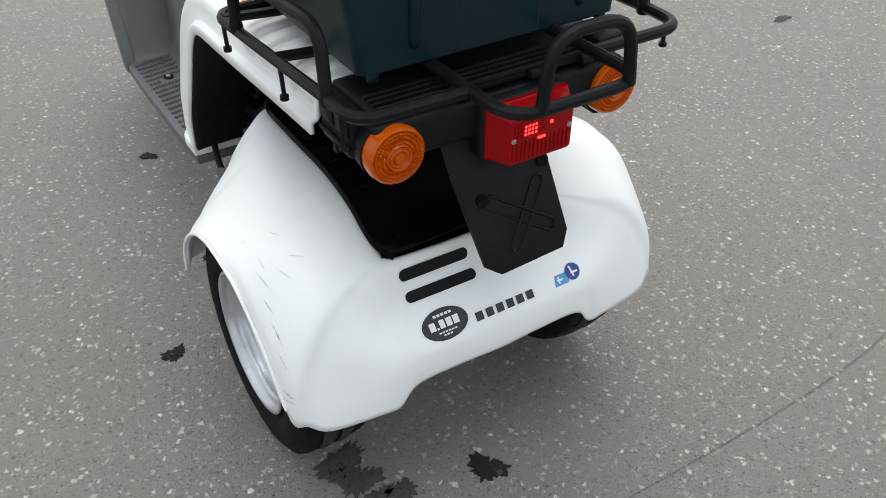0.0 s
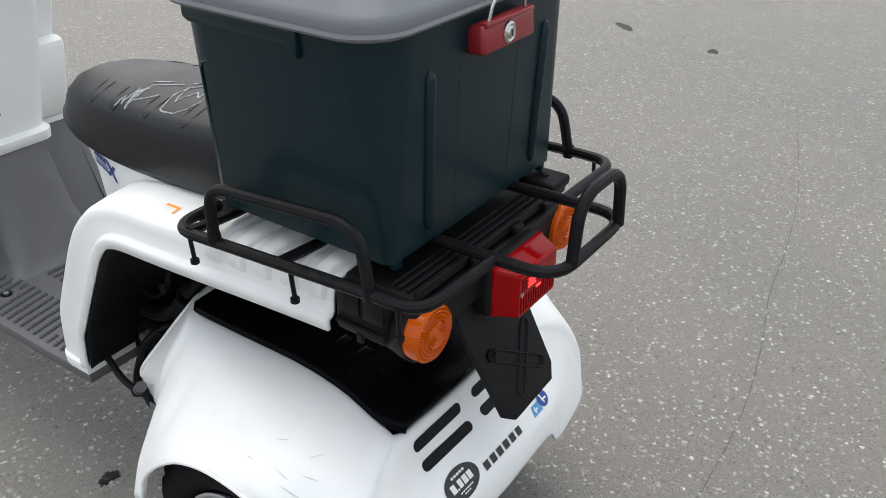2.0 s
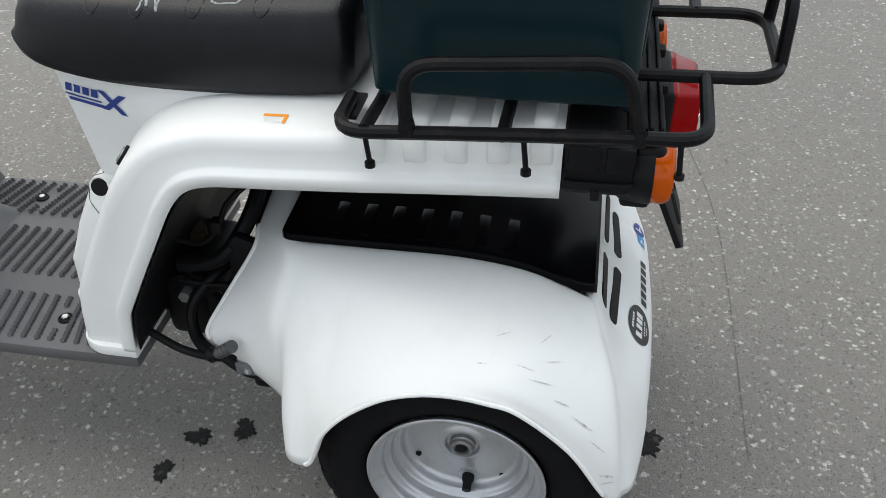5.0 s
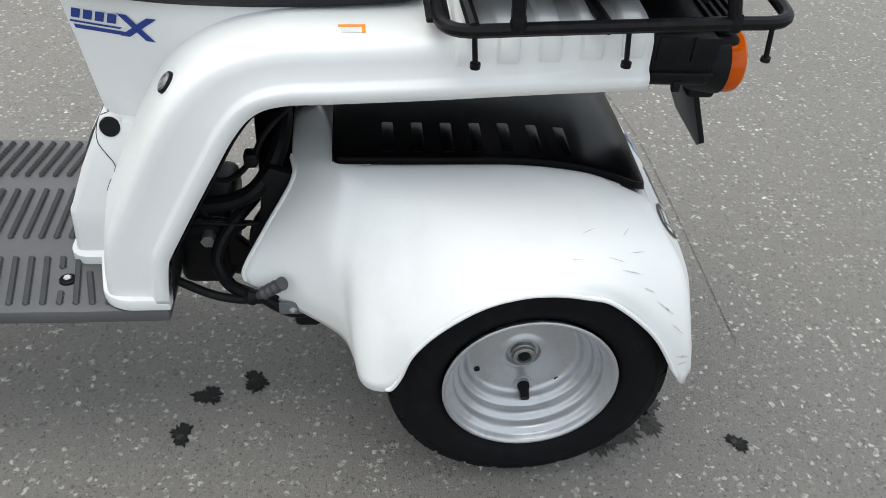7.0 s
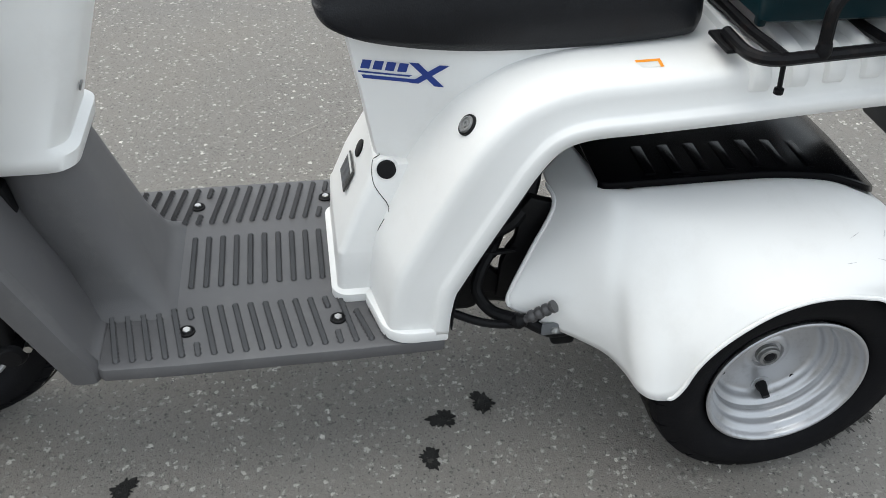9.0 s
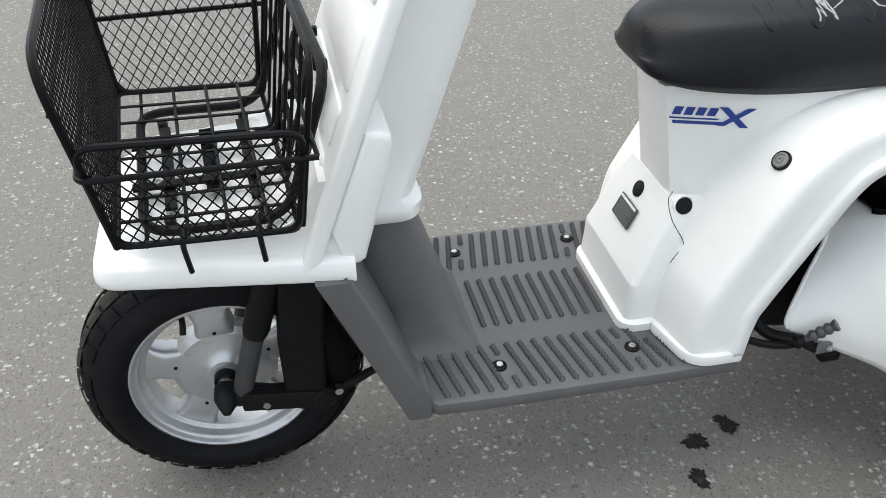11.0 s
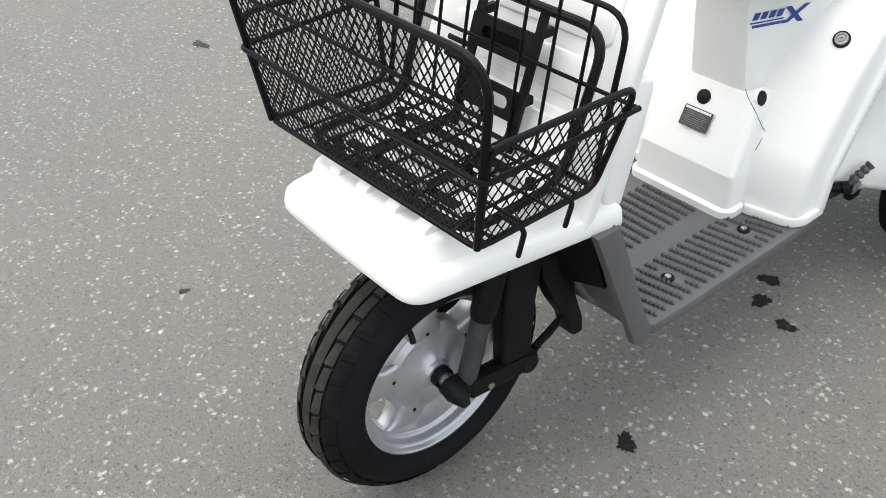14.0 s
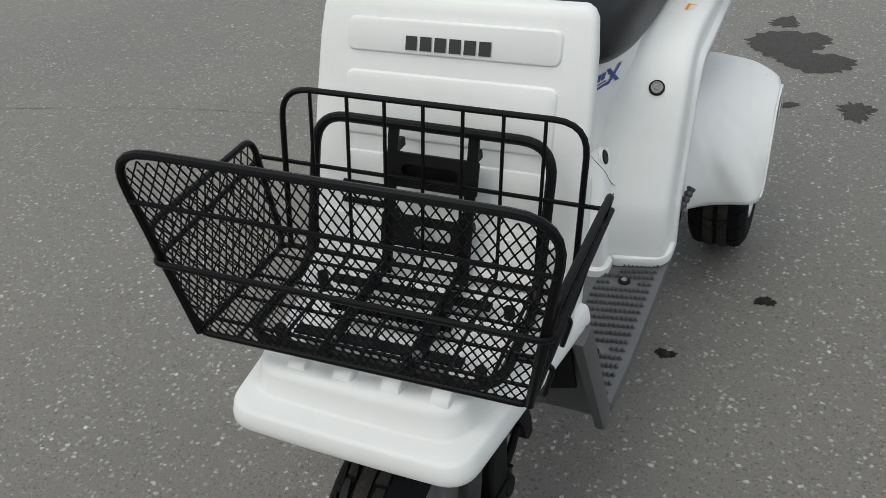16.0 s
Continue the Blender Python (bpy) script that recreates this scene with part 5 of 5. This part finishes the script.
    for u in (-.052, .048):
        for w in (.040, .125):
            a = loc(u, back_v(w) - .002, w)
            depth = a.y - (1.045 - .36 * (a.z - .53)) + .002
            part("stay_block", rbox((a.x, a.y - depth * .25, a.z), (.009, depth * .5, .012), .001, 1), BLACK, ob)
    part("plate_backing", slab(-.045, .040, back_v(.106) - .002, back_v(.106) + .001, .094, .118), BLACK, ob)
    for v in (1.187, 1.103):
        w0 = loc(-.19, v - 1.255, -.003)
        part("hook", tube(fillet([w0 + Vector((.035, 0, -.002)), w0 + Vector((-.006, 0, -.002)), w0 + Vector((.006, -.003, -.046))], .010, 4), .0034, 8), WIRE, ob)
    for i in range(4):
        p = loc(-.12 + .24 * (i % 2), -.165 + .11 * (i // 2), -.018)
        part("stand_off", tube([(p.x, p.y, .530), (p.x, p.y, p.z)], .007, 8), BLACK, ob)
    return ob


basket()


# ---- chassis and engine between the legs and the rear cover ----
def chassis():
    ob = part("engine_unit", rbox((.02, .03, .27), (.20, .30, .14), .03, 3), BLACK, TRIKE, "dark engine and axle unit under the cover")
    part("rear_axle", tube([(-.20, -.02, .192), (.20, -.02, .192)], .022, 14), BLACK, ob)
    for x in (-.06, .06):
        part("frame_tube", tube(fillet([(x, .62, .20), (x, .485, .205), (x, .44, .42), (x, .35, .575), (x, .10, .585)], .06, 6), .016, 12), BLACK, ob)
    part("pivot_block", rbox((-.02, .415, .255), (.17, .075, .11), .018, 3), BLACK, ob)
    part("swing_arm", tube([(-.05, .40, .215), (-.07, .30, .215), (-.07, .10, .235)], .026, 12), BLACK, ob)
    part("air_box", rbox((.08, .318, .37), (.10, .065, .17), .014, 3), BLACK, ob)
    part("damper", tube([(.0, .432, .33), (.016, .445, .20)], .018, 14), TAN, ob, "brown worn damper tube")
    part("hose", tube(smooth_line([(-.02, .275, .465), (-.08, .299, .470), (-.10, .322, .450), (-.10, .340, .411), (-.10, .372, .381), (-.10, .41, .385)], 5), .0042, 8), BLACK, ob)
    part("hose", tube(smooth_line([(.0, .30, .455), (-.06, .305, .415), (-.095, .330, .372), (-.10, .365, .348), (-.10, .41, .340)], 5), .012, 10), BLACK, ob)
    part("cable_clip", rbox((-.10, .340, .415), (.02, .018, .022), .005, 2), BLACK, ob)
    part("hose", tube(smooth_line([(-.10, .32, .310), (-.10, .352, .311), (-.10, .40, .318)], 5), .0035, 8), BLACK, ob)
    part("hose", tube(smooth_line([(-.17, .44, .268), (-.18, .39, .250), (-.18, .34, .242), (-.175, .30, .250)], 5), .0060, 10), BLACK, ob)
    part("hose", tube(smooth_line([(-.06, .345, .325), (-.10, .366, .318), (-.122, .386, .296), (-.135, .392, .268), (-.160, .374, .251), (-.187, .338, .254)], 5), .009, 10), BLACK, ob)
    part("pivot_nut", moved(lathe([(-.014, 0), (-.014, .010), (.004, .010), (.004, 0)], 6), Matrix.Translation((-.105, .405, .292))), DULL, ob)
    a, b = Vector((-.19, .335, .258)), Vector((-.205, .300, .293))
    part("kick_pedal", tube([a.lerp(b, k / 13) for k in range(14)], [.0055, .0055] + [.0064, .0092, .0092] * 4, 12), RIB, ob, "ribbed grey rubber pedal end")
    part("bracket", rbox((-.190, .291, .236), (.004, .036, .022), .0018, 2), LID, ob, "pale metal bracket with a bolt")
    part("lower_bracket", rbox((-.176, .272, .212), (.020, .036, .034), .008, 3), BLACK, ob)
    part("nut", moved(lathe([(-.008, 0), (-.004, .0060), (.003, .0060), (.004, .0), ], 6), Matrix.Translation((-.192, .290, .236))), DULL, ob)
    part("lower_hose", tube(smooth_line([(-.178, .335, .250), (-.182, .312, .234), (-.184, .29, .224), (-.182, .262, .226), (-.17, .24, .24)], 5), .0085, 10), BLACK, ob)
    part("joint_ring", tube([(-.184, .348, .250), (-.186, .342, .253), (-.187, .339, .254), (-.189, .333, .257)], [.010, .012, .010, .008], 12), BLACK, ob)
    part("engine_side", prism([(.262, .385), (.290, .392), (.318, .402), (.330, .385), (.334, .330), (.345, .312), (.352, .290), (.356, .225), (.30, .215), (.225, .25)], "X", -.104, -.088, .004), BLACK, ob)
    part("engine_side", prism([(.352, .302), (.395, .300), (.415, .318), (.455, .30), (.462, .232), (.43, .226), (.40, .236), (.355, .228), (.350, .26), (.372, .284)], "X", -.098, -.080, .004), BLACK, ob)
    part("thin_cable", tube(smooth_line([(-.11, .335, .318), (-.112, .37, .317), (-.112, .41, .321)], 4), .0030, 8), BLACK, ob)
    return ob


chassis()


# ---- stickers, marks and scuffs ----
def stickers():
    tree = surface(COVER)
    right, up = Vector((1, 0, 0)), Vector((0, .64, .77)).normalized()
    oval = [(.036 * math.cos(a), .0225 * math.sin(a)) for a in [k * math.pi / 16 for k in range(32)]]
    decal("oval_badge", tree, (-.086, -.238, .300), right, up, [oval], INK, COVER, "black oval sticker with white bars")
    decal("badge_print", tree, (-.086, -.238, .300), right, up, [bar(-.020, .001, .009, .012), bar(-.0125, -.004, .003, .003), bar(-.005, .001, .008, .012), bar(.006, .001, .009, .012), bar(.017, .001, .009, .012)], PALE, COVER, lift=.0014)
    decal("badge_print", tree, (-.086, -.238, .300), right, up, [bar(-.012 + .006 * k, .0135, .0045, .0035) for k in range(5)] + [bar(-.012 + .005 * k, -.0105, .0036, .0022) for k in range(6)] + [bar(-.006 + .005 * k, -.0148, .0036, .002) for k in range(3)], PALE, COVER, lift=.0014)
    decal("lettering", tree, (.011, -.246, .295), right, up, [bar(-.044 + .0176 * k, 0, .0125, .0125) for k in range(6)], INK, COVER, "black maker's lettering drawn as bars")
    decal("injection_badge", tree, (.122, -.25, .303), right, up, [bar(-.006, -.002, .026, .016, .25)], SKYBLUE, COVER, "small blue sticker")
    decal("injection_badge_disc", tree, (.130, -.25, .307), right, up, [[(.008 + .013 * math.cos(a), .013 * math.sin(a)) for a in [k * math.pi / 10 for k in range(20)]]], BLUE, COVER, lift=.0013)
    decal("badge_print", tree, (.122, -.25, .303), right, up, [bar(-.010, -.002, .010, .003), bar(-.012, -.002, .003, .010), bar(.014, .004, .003, .016, -.2), bar(.018, .002, .012, .003)], PALE, COVER, lift=.0017)
    rng = random.Random(11)
    def scuff(p, d, length, w, mat=None):
        d = Vector(d).normalized()
        bm = bmesh.new()
        k = 7
        ring_a, ring_b = [], []
        for i in range(k + 1):
            u = i / k
            q, nn = on(tree, Vector(p) + d * length * (u - .5), (.62, 0, -.78))
            s = nn.cross(d).normalized()
            ww = w * .9 * math.sin(math.pi * min(.97, max(.03, u))) * rng.uniform(.5, 1.2)
            ring_a.append(bm.verts.new(q + s * ww + nn * .0006))
            ring_b.append(bm.verts.new(q - s * ww + nn * .0006))
        for i in range(k):
            bm.faces.new((ring_a[i], ring_a[i + 1], ring_b[i + 1], ring_b[i]))
        part("scuff_mark", bm, mat or SCUFF, COVER)
    for p, d, ln, w in (((-.295, -.12, .385), (.2, -1, -.4), .05, .0012), ((-.285, -.10, .395), (-.3, -1, 0), .035, .001), ((-.30, -.145, .36), (.1, -1, -.5), .03, .0014), ((-.27, -.13, .395), (.4, -1, -.2), .04, .0009), ((-.30, -.17, .33), (0, -1, -.8), .05, .0012), ((-.305, -.19, .30), (.1, -1, -1), .04, .001), ((-.31, -.205, .255), (.3, -1, -.3), .03, .0022), ((-.308, -.207, .240), (.3, -1, .1), .026, .0018), ((-.25, -.07, .41), (.6, -1, 0), .03, .0008), ((-.29, -.05, .40), (.1, -1, 0), .02, .001), ((-.24, -.12, .40), (1, -.7, 0), .03, .0007)):
        scuff(p, d, ln * .7, w)
    arch = surface(ARCH)
    decal("warning_sticker", arch, (-.158, .210, .622), (0, -1, 0), (.75, 0, .66), [bar(0, .004, .030, .004), bar(.013, -.003, .004, .010)], ORANGE, ARCH, "small orange warning sticker, half peeled")
    decal("sticker_rest", arch, (-.158, .210, .622), (0, -1, 0), (.75, 0, .66), [[(-.015, .002), (.011, .002), (.011, -.007), (-.010, -.007)]], PALE, ARCH, lift=.0006)
    front = surface(FRONT)
    decal("lettering", front, (-.003, .948, .800), (-1, 0, 0), (0, -.34, .94), [bar(-.0475 + .019 * k, 0, .0150, .0165) for k in range(6)], INK, FRONT, "black maker's lettering drawn as bars", lift=.0052)


SCUFF = material("grey_rub_mark", (0.60, 0.60, 0.60), 0.7, var=0.4, scale=200)
stickers()


def surface_lines():
    """A rolled seam and a pale scrape on the asphalt."""
    def strip(name, pts, w, mat, label, cat):
        rng = random.Random(3)
        bm = bmesh.new()
        line = smooth_line([(x, y, .0012) for x, y in pts], 14)
        a = [bm.verts.new(p + Vector((0, w * rng.uniform(.5, 1.4), 0))) for p in line]
        b = [bm.verts.new(p - Vector((0, w * rng.uniform(.5, 1.4), 0))) for p in line]
        for i in range(len(line) - 1):
            bm.faces.new((a[i], a[i + 1], b[i + 1], b[i]))
        tagged(part(name, bm, mat), label, cat, kind="structure")
    strip("trim", [(-.04, -.447), (.55, -.449), (.87, -.412), (1.147, -.352), (1.40, -.32), (1.78, -.249), (2.30, -.105)], .0013, SEAM, "thin dark rolled seam in the asphalt", "seam")
    strip("trim", [(.657, .812), (.74, .69), (.82, .58), (.892, .475), (.96, .37)], .0022, PALESTONE, "thin pale scrape across the asphalt", "scrape")


SEAM = asphalt_material("seam_asphalt", (0.150, 0.143, 0.132), 0.8)
PALESTONE = material("pale_scraped_stone", (0.36, 0.345, 0.31), 0.9, var=0.5, scale=60)
surface_lines()
